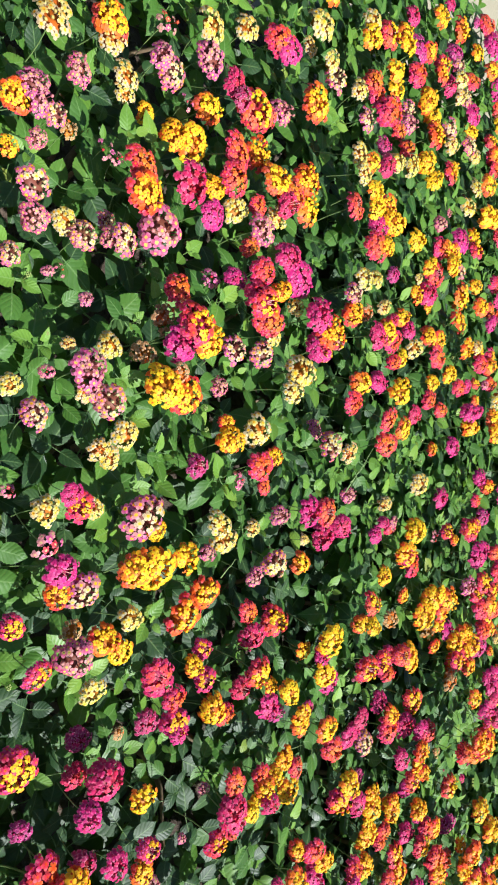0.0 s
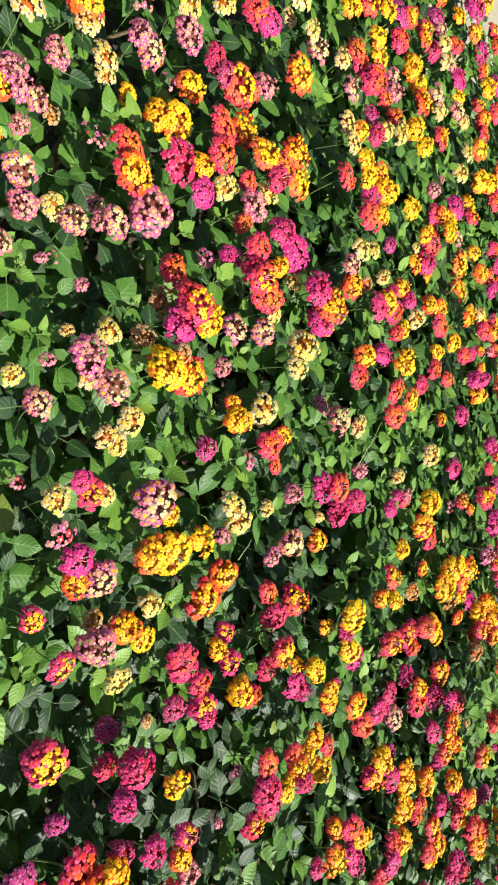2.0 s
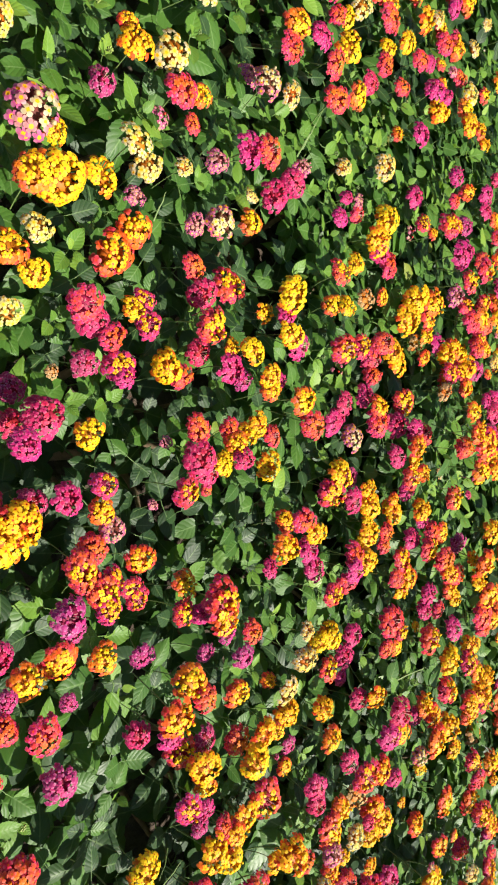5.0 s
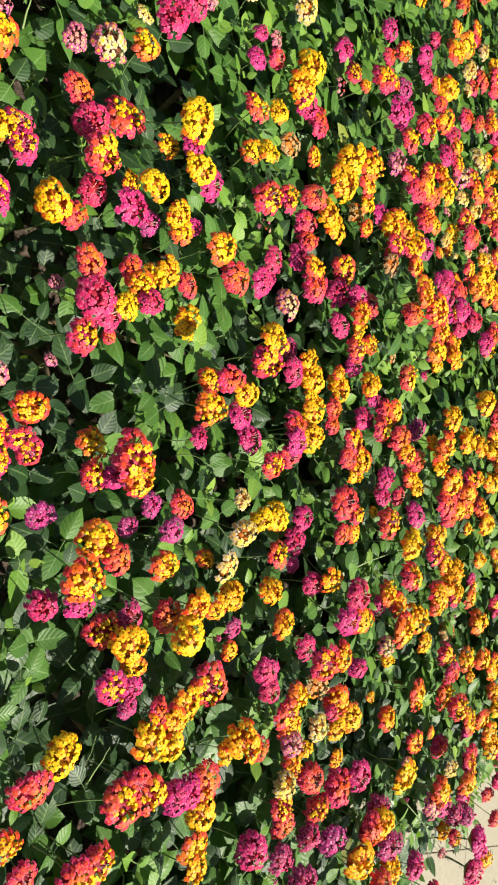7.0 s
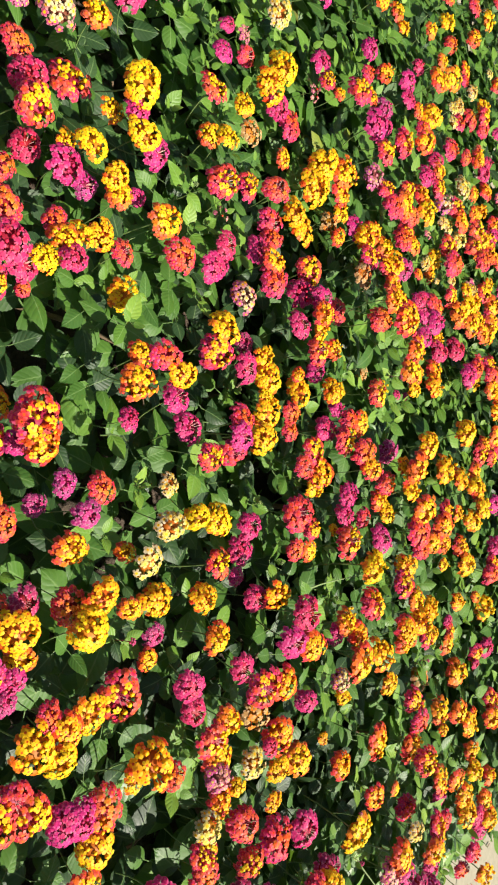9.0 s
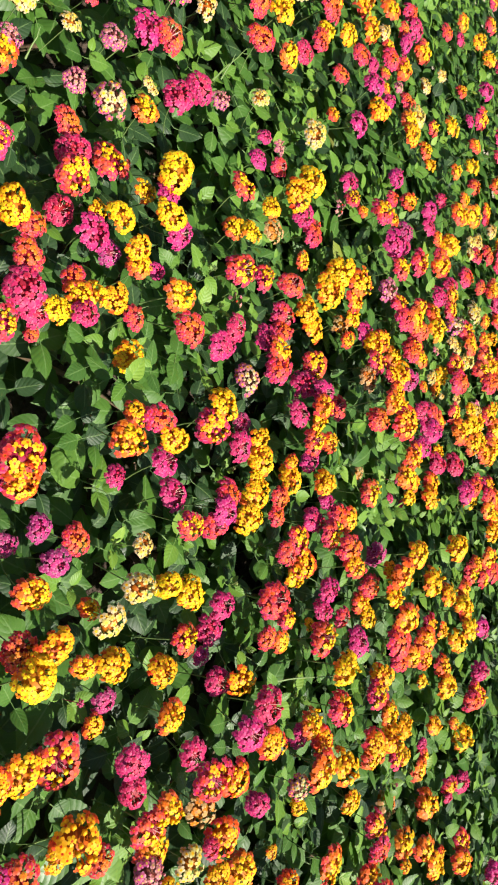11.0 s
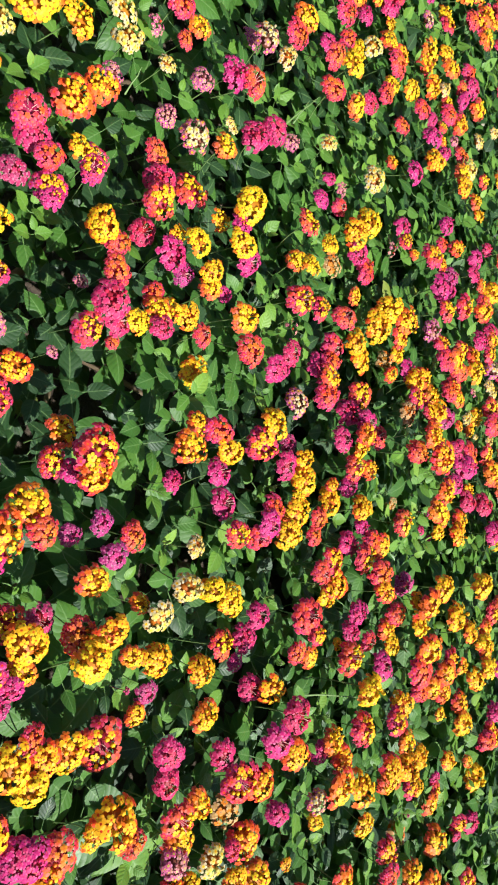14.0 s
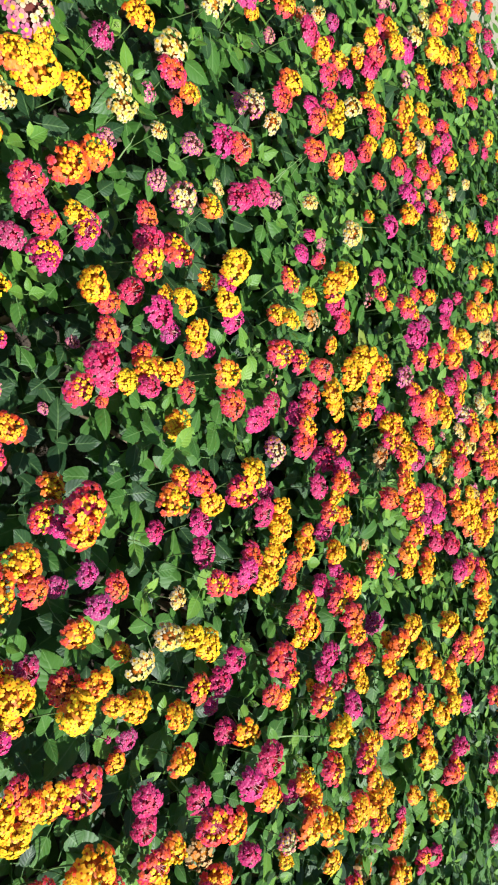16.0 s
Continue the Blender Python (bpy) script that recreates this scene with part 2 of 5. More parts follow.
COARSE, MIDDLING = [], []
for v in range(10):
    rng = random.Random(80 + v)
    for pile, segments, rows, teeth in ((COARSE, 6, 1, 0.0), (MIDDLING, 11, 2, 0.022)):
        shape = leaf_shape(segments, rows, rng.uniform(0.06, 0.38), rng.uniform(-0.35, 0.30), rng.uniform(-0.04, 0.04), teeth, rng.uniform(0.28, 0.34))
        pile.append((np.array(shape[0]), shape[1], np.array(shape[2])))

# ---- lantana: flower heads ----
def floret(rng, lobes, cup, wide, eye=0.30):
    """One small flower of radius 1 facing +z: a sunken throat, a raised rim round it and separate ruffled lobes."""
    verts, faces, slots = [(0, 0, -0.30)], [], []
    for i in range(lobes):
        a, h = 2 * math.pi * (i + rng.uniform(-0.08, 0.08)) / lobes, math.pi / lobes
        tip = rng.uniform(0.94, 1.07)
        lift = rng.uniform(-0.07, 0.06)
        for r, off, z in ((eye * 1.15, -1.0, 0.04), (0.78 * tip, -wide, -0.55 * cup), (tip, -0.36 * wide, lift - cup), (tip, 0.36 * wide, lift - cup), (0.78 * tip, wide, -0.55 * cup)):
            verts.append((r * math.cos(a + off * h), r * math.sin(a + off * h), z))
        k = 1 + 5 * i
        after = 1 + 5 * ((i + 1) % lobes)
        faces += [(0, k, after), (k, k + 1, k + 4, after), (k + 1, k + 2, k + 3, k + 4)]
        slots += [1, 0, 0]
    return verts, faces, slots


def bud(sides=5):
    """A closed round bud of radius 0.6."""
    verts = [(0, 0, 0.62)]
    for polar in (0.75, 1.6):
        for q in range(sides):
            a = 2 * math.pi * (q + 0.5 * (polar > 1)) / sides
            verts.append((0.6 * math.sin(polar) * math.cos(a), 0.6 * math.sin(polar) * math.sin(a), 0.6 * math.cos(polar)))
    verts.append((0, 0, -0.6))
    last = len(verts) - 1
    faces = [(0, 1 + q, 1 + (q + 1) % sides) for q in range(sides)]
    for q in range(sides):
        faces.append((1 + q, 1 + sides + q, 1 + sides + (q + 1) % sides, 1 + (q + 1) % sides))
        faces.append((1 + sides + q, last, 1 + sides + (q + 1) % sides))
    return verts, faces, [0] * len(faces)


def flower_head(name, rings, count, radius, seed, tall, reach, core=True, middle=0.22, second=0.5, eye=0.30, spent=0.0, inside=None):
    """A flat-domed head one unit across, apex up. rings: colours from rim to apex, then the eye's. spent: the share of florets fallen from the middle."""
    rng = random.Random(seed)
    colours = [PETAL[c] for c in rings]
    verts, faces, slots, uvs = [], [], [], []
    wave = rng.uniform(0, 6.28)
    for i in range(count):
        share = (i + 0.5) / count
        if share < spent or (rng.random() < (0.10 if eye > 0.31 else 0.035) and share > 0.35):
            continue
        polar = min(reach * math.sqrt(share) + rng.uniform(-0.07, 0.07), 1.8)
        around = i * 2.39996 + rng.uniform(-0.16, 0.16)
        push = (0.42 + rng.uniform(-0.045, 0.035)) * (1.0 + 0.08 * math.sin(2 * around + wave) + 0.06 * math.sin(3 * around + 2 * wave))
        at = Vector((push * math.sin(polar) * math.cos(around), push * math.sin(polar) * math.sin(around), tall * push * math.cos(polar) + 0.02 + rng.uniform(-0.014, 0.014)))
        face = Vector((0.85 * at.x, 0.85 * at.y, at.z / tall + 0.14)).normalized()
        face = (face + Vector((rng.uniform(-0.15, 0.15), rng.uniform(-0.15, 0.15), rng.uniform(0.0, 0.25)))).normalized()
        level = share + rng.uniform(-0.13, 0.13)
        ring = 2 if level < middle else (1 if level < second else 0)
        size = radius * (0.90 if ring == 2 else 1.0) * rng.uniform(0.90, 1.15)
        closed = ring == 2 and rng.random() < (0.12 if eye > 0.34 else 0.40)
        shape, polys, marks = bud() if closed else floret(rng, rng.choice((4, 5, 5)), rng.uniform(0.20, 0.42), rng.uniform(0.78, 0.93), eye)
        m = Matrix.Translation(at) @ turned(face, rng.uniform(0, 6.28)) @ Matrix.Scale(size, 4)
        k = len(verts)
        verts += [tuple(m @ Vector(p)) for p in shape]
        uvs += [(k + q, (0.6 + 0.2 * p[2] if closed else min(1.0, math.hypot(p[0], p[1])), 0.5)) for q, p in enumerate(shape)]
        faces += [tuple(k + q for q in f) for f in polys]
        slots += [3 if s else ring for s in marks]
        # the tube below
        k, root = len(verts), at * 0.25 + Vector((0, 0, -0.10))
        side = m.to_3x3() @ Vector((0.20, 0, 0))
        side2 = m.to_3x3() @ Vector((-0.10, 0.17, 0))
        down = m.to_3x3() @ Vector((0, 0, -0.2))
        verts += [tuple(at + side + down), tuple(at + side2 + down), tuple(at - side - side2 + down), tuple(root)]
        faces += [(k, k + 1, k + 3), (k + 1, k + 2, k + 3), (k + 2, k, k + 3)]
        slots += [ring] * 3
    for i in range(6 if spent else 0):      # pale stalks left where the first florets fell
        a, out = i * 2.4 + wave, rng.uniform(0.05, 0.19)
        foot, top = Vector((0.02 * math.cos(a), 0.02 * math.sin(a), 0.03)), Vector((out * math.cos(a), out * math.sin(a), tall * 0.44 + rng.uniform(-0.04, 0.03)))
        k, w = len(verts), 0.008
        for c in (foot, top):
            verts += [(c.x + w, c.y, c.z), (c.x - 0.5 * w, c.y + 0.87 * w, c.z), (c.x - 0.5 * w, c.y - 0.87 * w, c.z)]
        faces += [(k, k + 1, k + 4, k + 3), (k + 1, k + 2, k + 5, k + 4), (k + 2, k, k + 3, k + 5), (k + 3, k + 4, k + 5)]
        slots += [5] * 4
    if core:      # a knobbly core, its dark colour standing in for shade between the florets
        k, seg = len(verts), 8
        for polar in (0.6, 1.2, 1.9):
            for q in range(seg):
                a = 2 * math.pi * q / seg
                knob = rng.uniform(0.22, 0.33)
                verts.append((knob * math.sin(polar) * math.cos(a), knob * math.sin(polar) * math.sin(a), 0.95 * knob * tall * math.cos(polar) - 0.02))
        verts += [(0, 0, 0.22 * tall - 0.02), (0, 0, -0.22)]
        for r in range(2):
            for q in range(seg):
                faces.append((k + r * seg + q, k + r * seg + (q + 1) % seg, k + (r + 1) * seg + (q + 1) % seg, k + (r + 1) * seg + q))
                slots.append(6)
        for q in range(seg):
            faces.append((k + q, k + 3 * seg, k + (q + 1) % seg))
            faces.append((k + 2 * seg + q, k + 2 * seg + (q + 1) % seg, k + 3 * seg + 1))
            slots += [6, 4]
    uvs_all = np.full((len(verts), 2), 0.4)
    for k, uv in uvs:
        uvs_all[k] = uv
    return mesh_of(name, verts, faces, colours + [CALYX, SPENT, inside], slots, uvs_all)


# kind: colours from rim to apex and the eye, florets, floret radius, share of the apex and of the inner rings, eye, label
KINDS = {
    "magenta": (("magenta", "magenta", "crimson", "magenta"), 58, 0.086, 0.16, 0.5, 0.24, "deep magenta domed lantana flower head"),
    "magenta_gold": (("magenta", "crimson", "gold", "orange"), 52, 0.088, 0.24, 0.5, 0.26, "magenta lantana flower head with a golden centre"),
    "red": (("crimson", "coral", "orange", "orange"), 56, 0.086, 0.16, 0.42, 0.26, "coral-red lantana flower head in full bloom"),
    "red_gold": (("crimson", "coral", "gold", "orange"), 50, 0.090, 0.28, 0.52, 0.26, "coral-red lantana flower head with a golden centre"),
    "orange": (("coral", "orange", "gold", "orange"), 44, 0.094, 0.34, 0.66, 0.24, "orange lantana flower head with a yellow centre"),
    "yellow": (("orange", "gold", "gold", "orange"), 40, 0.103, 0.36, 0.78, 0.22, "golden-yellow lantana flower head"),
    "cream": (("cream", "lemon", "lemon", "gold"), 31, 0.103, 0.20, 0.5, 0.34, "pale lemon and cream lantana flower head"),
    "pink_cream": (("pink", "blush", "cream", "gold"), 33, 0.100, 0.26, 0.52, 0.34, "pink lantana flower head with a cream centre"),
    "pink": (("pink", "pink", "blush", "lemon"), 36, 0.098, 0.30, 0.6, 0.32, "light pink lantana flower head"),
    "violet": (("violet", "violet", "magenta", "violet"), 52, 0.084, 0.15, 0.5, 0.26, "dull purple-red lantana flower head past its best"),
    "budding": (("blush", "pink", "coral", "cream"), 11, 0.120, 0.20, 0.5, 0.30, "sparse pink flower head with few open florets"),
    "faded": (("faded", "orange", "faded", "faded"), 26, 0.10, 0.30, 0.42, 0.30, "withered brownish flower head"),
}
# the shade-dark core colour that goes with each petal colour
CORE_SHADE = {c: PETAL["deep_gold"] if c in ("gold", "orange", "faded", "lemon", "cream") else PETAL["deep_pink"] if c in ("pink", "blush") else PETAL["deep_red"] for c in PETAL}
HEADS, FAR_HEADS = {}, {}
for order, (kind, (rings, count, radius, middle, second, eye, label)) in enumerate(KINDS.items()):
    HEADS[kind], FAR_HEADS[kind] = [], []
    for v in range(7):
        spent = 0.07 if v in (1, 4) and kind in ("magenta", "red", "violet", "magenta_gold") else 0.05 if v == 2 and kind == "red_gold" else 0.0
        HEADS[kind].append(flower_head("flower_head", rings, count + 2 * v - 6, radius, 100 * order + v, 0.56 + 0.04 * v, 1.42 + 0.04 * v, kind != "budding", middle, second, eye, spent, CORE_SHADE[rings[1]]))
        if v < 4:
            FAR_HEADS[kind].append(flower_head("flower_head", rings, int(0.72 * count) + v, radius * 1.14, 100 * order + 50 + v, 0.58 + 0.05 * v, 1.42 + 0.04 * v, kind != "budding", middle, second, eye, 0.0, CORE_SHADE[rings[1]]))

# ---- lantana: shrubs ----
STEP = 0.44
SHRUBS = {}
COLOURS_SEEN = {}
for j in range(6):
    for i in range(7):
        rng = random.Random(900 + 10 * j + i)
        x = -1.08 + STEP * i + (0.2 if j % 2 else 0.0) + rng.uniform(-0.04, 0.04)
        y = -0.42 + STEP * j + rng.uniform(-0.04, 0.04)
        if x > bed_end(y) - 0.10 or x < bed_start(y) + 0.08:
            continue
        SHRUBS[(x, y)] = new("lantana_shrub")
        SHRUBS[(x, y)].location = (x, y, 0.04)
        SHRUBS[(x, y)]["heads"] = 0


def shrub_at(x, y):
    return min(SHRUBS, key=lambda c: (c[0] - x) ** 2 + (c[1] - y) ** 2)


def local(shrub, m):
    return Matrix.Translation(-Vector((shrub[0], shrub[1], 0.04))) @ m


def stalk_mesh(v):
    """A thin square-edged stalk one unit long that hangs from the origin and bends."""
    rng = random.Random(v)
    bend = Vector((rng.uniform(-0.25, 0.25), rng.uniform(-0.25, 0.25), 0))
    verts, faces = [], []
    for i in range(5):
        s = i / 4
        c = bend * s * s + Vector((0, 0, -s))
        for q in range(4):
            verts.append((c.x + 0.011 * math.cos(q * 1.571), c.y + 0.011 * math.sin(q * 1.571), c.z))
    for i in range(4):
        for q in range(4):
            faces.append((4 * i + q, 4 * i + (q + 1) % 4, 4 * i + 4 + (q + 1) % 4, 4 * i + 4 + q))
    return mesh_of("stalk", verts, faces, [STALK])


STALKS = [stalk_mesh(v) for v in range(6)]


def bent_stalk(foot, seed):
    """A thin stalk from under a head at the origin, first down and then sideways to its foot."""
    rng = random.Random(seed)
    start, knee = Vector((0, 0, -0.12)), Vector((0.15 * foot.x, 0.15 * foot.y, -0.7 + rng.uniform(-0.2, 0.2)))
    verts, faces = [], []
    for i in range(9):
        s = i / 8
        c = start * (1 - s) ** 2 + knee * 2 * s * (1 - s) + foot * s * s
        r = 0.026 + 0.012 * s
        verts += [(c.x + r * math.cos(q * 1.571), c.y + r * math.sin(q * 1.571), c.z + 0.7 * r * math.sin(q * 1.571 + 0.8)) for q in range(4)]
    for i in range(8):
        faces += [(4 * i + q, 4 * i + (q + 1) % 4, 4 * i + 4 + (q + 1) % 4, 4 * i + 4 + q) for q in range(4)]
    return mesh_of("stalk", verts, faces, [STALK])


BLOOMS = []


def bloom(kind, x, y, z, size):
    """One flower head of that size across, centred at x, y, z, on its stalk in the shrub below."""
    rng = random.Random(len(BLOOMS) + 5)
    c = shrub_at(x, y)
    lean = Vector((rng.uniform(-0.25, 0.25) + 0.11, rng.uniform(-0.25, 0.25) - 0.08, 1.0)).normalized()
    size *= 0.90 if kind in ("cream", "pink", "pink_cream") else 1.0
    wide = size * rng.uniform(1.18, 1.38)
    m = Matrix.Translation((x, y, z)) @ turned(lean, rng.uniform(0, 6.28)) @ Matrix.Diagonal((wide, wide * rng.uniform(0.85, 1.06), size * rng.uniform(1.15, 1.40), 1)) @ Matrix.Translation((0, 0, -0.10))
    head = part("flower_head", rng.choice(HEADS[kind] if y < 0.62 and -0.62 < x < 1.5 else FAR_HEADS[kind]), SHRUBS[c], KINDS[kind][6], local(c, m))
    if x > bed_end(y) - 0.01:      # held out over the path on a bent stalk from the shrub's side
        foot = m.inverted() @ Vector((bed_end(y) - 0.05, y - 0.03, z - 0.03))
        part("stalk", bent_stalk(foot, len(BLOOMS)), head)
    else:
        part("stalk", rng.choice(STALKS), head, "", Matrix.Translation((0, 0, -0.12)) @ Matrix.Scale(1.5, 4))
    BLOOMS.append((x, y, z, size))
    SHRUBS[c]["heads"] += 1
    tally = COLOURS_SEEN.setdefault(c, {})
    tally[kind] = tally.get(kind, 0) + 1


bloom("violet", 0.417, -0.286, 0.452, 0.034)
bloom("red", 0.661, -0.277, 0.481, 0.024)
bloom("orange", 0.448, -0.273, 0.448, 0.047)
bloom("budding", 0.046, -0.267, 0.484, 0.016)
bloom("pink_cream", -0.175, -0.265, 0.490, 0.026)
bloom("magenta_gold", 0.173, -0.264, 0.481, 0.023)
bloom("yellow", -0.276, -0.264, 0.490, 0.018)
bloom("cream", -0.053, -0.263, 0.484, 0.025)
bloom("violet", 0.476, -0.262, 0.459, 0.042)
bloom("red", 0.620, -0.257, 0.484, 0.027)
bloom("orange", -0.328, -0.255, 0.488, 0.028)
bloom("cream", 0.064, -0.250, 0.521, 0.030)
bloom("violet", 0.601, -0.247, 0.479, 0.019)
bloom("pink_cream", -0.025, -0.244, 0.494, 0.033)
bloom("magenta", 0.564, -0.244, 0.476, 0.027)
bloom("pink_cream", -0.245, -0.243, 0.498, 0.035)
bloom("pink", -0.342, -0.241, 0.498, 0.031)
bloom("pink", -0.216, -0.239, 0.489, 0.035)
bloom("budding", 0.099, -0.238, 0.503, 0.025)
bloom("magenta_gold", 0.225, -0.237, 0.479, 0.031)
bloom("pink", -0.329, -0.234, 0.497, 0.029)
bloom("budding", -0.066, -0.233, 0.497, 0.016)
bloom("pink", -0.296, -0.231, 0.485, 0.022)
bloom("violet", 0.394, -0.230, 0.427, 0.022)
bloom("red", 0.637, -0.229, 0.498, 0.030)
bloom("pink", -0.165, -0.227, 0.492, 0.014)
bloom("cream", -0.410, -0.226, 0.504, 0.039)
bloom("violet", 0.683, -0.225, 0.500, 0.033)
bloom("orange", 0.592, -0.225, 0.478, 0.030)
bloom("magenta", 0.051, -0.222, 0.520, 0.020)
bloom("orange", 0.863, -0.220, 0.483, 0.025)
bloom("red", 0.442, -0.217, 0.446, 0.045)
bloom("orange", 0.151, -0.216, 0.480, 0.025)
bloom("red", 0.897, -0.215, 0.482, 0.023)
bloom("cream", -0.432, -0.215, 0.493, 0.037)
bloom("magenta", 0.127, -0.213, 0.487, 0.035)
bloom("red_gold", 0.062, -0.212, 0.516, 0.030)
bloom("pink", 0.210, -0.212, 0.502, 0.040)
bloom("yellow", 0.472, -0.212, 0.456, 0.047)
bloom("budding", -0.170, -0.210, 0.485, 0.014)
bloom("orange", 0.460, -0.209, 0.460, 0.042)
bloom("cream", -0.218, -0.208, 0.493, 0.028)
bloom("pink_cream", -0.331, -0.207, 0.479, 0.028)
bloom("violet", 0.617, -0.204, 0.503, 0.015)
bloom("cream", -0.098, -0.202, 0.487, 0.018)
bloom("faded", 0.191, -0.199, 0.478, 0.022)
bloom("pink_cream", -0.206, -0.192, 0.501, 0.033)
bloom("orange", 0.589, -0.192, 0.479, 0.032)
bloom("yellow", 0.459, -0.190, 0.458, 0.040)
bloom("red", 0.834, -0.189, 0.487, 0.033)
bloom("cream", -0.049, -0.188, 0.492, 0.024)
bloom("pink_cream", 0.153, -0.188, 0.482, 0.040)
bloom("pink", -0.144, -0.186, 0.495, 0.017)
bloom("cream", 0.068, -0.185, 0.501, 0.023)
bloom("pink", -0.073, -0.184, 0.496, 0.040)
bloom("faded", -0.329, -0.182, 0.464, 0.021)
bloom("pink", -0.388, -0.179, 0.480, 0.031)
bloom("yellow", 0.946, -0.176, 0.486, 0.031)
bloom("pink", -0.051, -0.176, 0.496, 0.024)
bloom("magenta", 0.388, -0.175, 0.468, 0.032)
bloom("red", 0.930, -0.175, 0.486, 0.030)
bloom("violet", 0.444, -0.173, 0.451, 0.030)
bloom("violet", 0.552, -0.173, 0.480, 0.031)
bloom("violet", 0.569, -0.169, 0.478, 0.021)
bloom("pink_cream", -0.041, -0.162, 0.499, 0.040)
bloom("cream", 0.266, -0.161, 0.456, 0.029)
bloom("magenta", 0.367, -0.158, 0.415, 0.029)
bloom("orange", 0.209, -0.156, 0.472, 0.031)
bloom("yellow", 0.820, -0.156, 0.493, 0.032)
bloom("cream", 0.008, -0.155, 0.470, 0.030)
bloom("pink", -0.214, -0.155, 0.495, 0.025)
bloom("red_gold", 0.936, -0.152, 0.486, 0.037)
bloom("red_gold", 0.514, -0.151, 0.479, 0.038)
bloom("budding", -0.312, -0.151, 0.483, 0.020)
bloom("orange", 0.603, -0.149, 0.484, 0.030)
bloom("magenta", 0.446, -0.148, 0.475, 0.029)
bloom("violet", 0.333, -0.147, 0.405, 0.028)
bloom("red", 0.527, -0.146, 0.476, 0.027)
bloom("pink_cream", -0.240, -0.143, 0.471, 0.027)
bloom("pink_cream", -0.211, -0.142, 0.504, 0.036)
bloom("magenta", 0.366, -0.142, 0.451, 0.044)
bloom("cream", 0.018, -0.142, 0.468, 0.025)
bloom("cream", -0.105, -0.140, 0.469, 0.029)
bloom("orange", -0.458, -0.140, 0.483, 0.036)
bloom("budding", -0.305, -0.139, 0.486, 0.015)
bloom("cream", -0.439, -0.138, 0.481, 0.032)
bloom("red", 0.500, -0.133, 0.475, 0.027)
bloom("magenta_gold", 0.561, -0.133, 0.483, 0.025)
bloom("red_gold", 0.547, -0.133, 0.482, 0.037)
bloom("magenta", 0.692, -0.131, 0.486, 0.030)
bloom("yellow", 0.231, -0.127, 0.461, 0.024)
bloom("cream", 0.192, -0.123, 0.476, 0.030)
bloom("faded", 0.324, -0.121, 0.445, 0.014)
bloom("red_gold", 0.534, -0.120, 0.481, 0.024)
bloom("orange", 0.142, -0.116, 0.476, 0.038)
bloom("orange", 0.467, -0.115, 0.476, 0.025)
bloom("yellow", 0.390, -0.113, 0.477, 0.027)
bloom("magenta_gold", 0.441, -0.112, 0.485, 0.027)
bloom("cream", -0.007, -0.112, 0.456, 0.036)
bloom("magenta", 0.696, -0.111, 0.514, 0.028)
bloom("violet", 0.617, -0.111, 0.492, 0.025)
bloom("orange", -0.271, -0.111, 0.502, 0.045)
bloom("cream", -0.416, -0.109, 0.468, 0.031)
bloom("red", -0.305, -0.108, 0.494, 0.040)
bloom("pink", 0.486, -0.108, 0.478, 0.029)
bloom("orange", 0.675, -0.108, 0.527, 0.036)
bloom("cream", -0.398, -0.107, 0.461, 0.024)
bloom("magenta_gold", 0.548, -0.105, 0.487, 0.022)
bloom("red_gold", 0.910, -0.105, 0.476, 0.042)
bloom("faded", -0.100, -0.102, 0.479, 0.025)
bloom("red_gold", 0.561, -0.102, 0.488, 0.024)
bloom("pink_cream", 0.084, -0.102, 0.476, 0.053)
bloom("yellow", -0.060, -0.097, 0.509, 0.043)
bloom("magenta_gold", 0.790, -0.096, 0.499, 0.033)
bloom("yellow", 0.143, -0.092, 0.476, 0.045)
bloom("orange", 0.524, -0.088, 0.486, 0.028)
bloom("violet", 0.815, -0.087, 0.499, 0.020)
bloom("violet", 0.321, -0.086, 0.452, 0.029)
bloom("orange", 0.648, -0.086, 0.528, 0.033)
bloom("yellow", 0.102, -0.085, 0.476, 0.024)
bloom("red", 0.264, -0.084, 0.470, 0.033)
bloom("red", 0.905, -0.084, 0.476, 0.030)
bloom("pink", -0.434, -0.084, 0.503, 0.036)
bloom("magenta", 0.801, -0.078, 0.499, 0.025)
bloom("red_gold", 0.924, -0.075, 0.476, 0.036)
bloom("pink", -0.245, -0.074, 0.480, 0.057)
bloom("red", 0.670, -0.074, 0.532, 0.029)
bloom("magenta", 0.278, -0.072, 0.459, 0.033)
bloom("faded", -0.076, -0.072, 0.508, 0.021)
bloom("red_gold", 0.751, -0.069, 0.466, 0.032)
bloom("faded", -0.143, -0.068, 0.476, 0.030)
bloom("yellow", -0.395, -0.065, 0.446, 0.024)
bloom("red_gold", -0.130, -0.064, 0.529, 0.040)
bloom("yellow", 0.868, -0.063, 0.485, 0.036)
bloom("red", -0.174, -0.063, 0.497, 0.033)
bloom("orange", 0.791, -0.060, 0.485, 0.028)
bloom("yellow", 0.768, -0.060, 0.490, 0.034)
bloom("magenta", -0.113, -0.059, 0.499, 0.046)
bloom("pink_cream", -0.431, -0.059, 0.488, 0.044)
bloom("orange", -0.053, -0.057, 0.497, 0.040)
bloom("red", 0.299, -0.057, 0.467, 0.028)
bloom("budding", -0.498, -0.054, 0.476, 0.026)
bloom("magenta_gold", 0.330, -0.053, 0.462, 0.032)
bloom("magenta", 0.340, -0.051, 0.468, 0.022)
bloom("magenta", 0.946, -0.049, 0.478, 0.033)
bloom("yellow", 1.035, -0.049, 0.477, 0.035)
bloom("magenta", -0.296, -0.048, 0.509, 0.044)
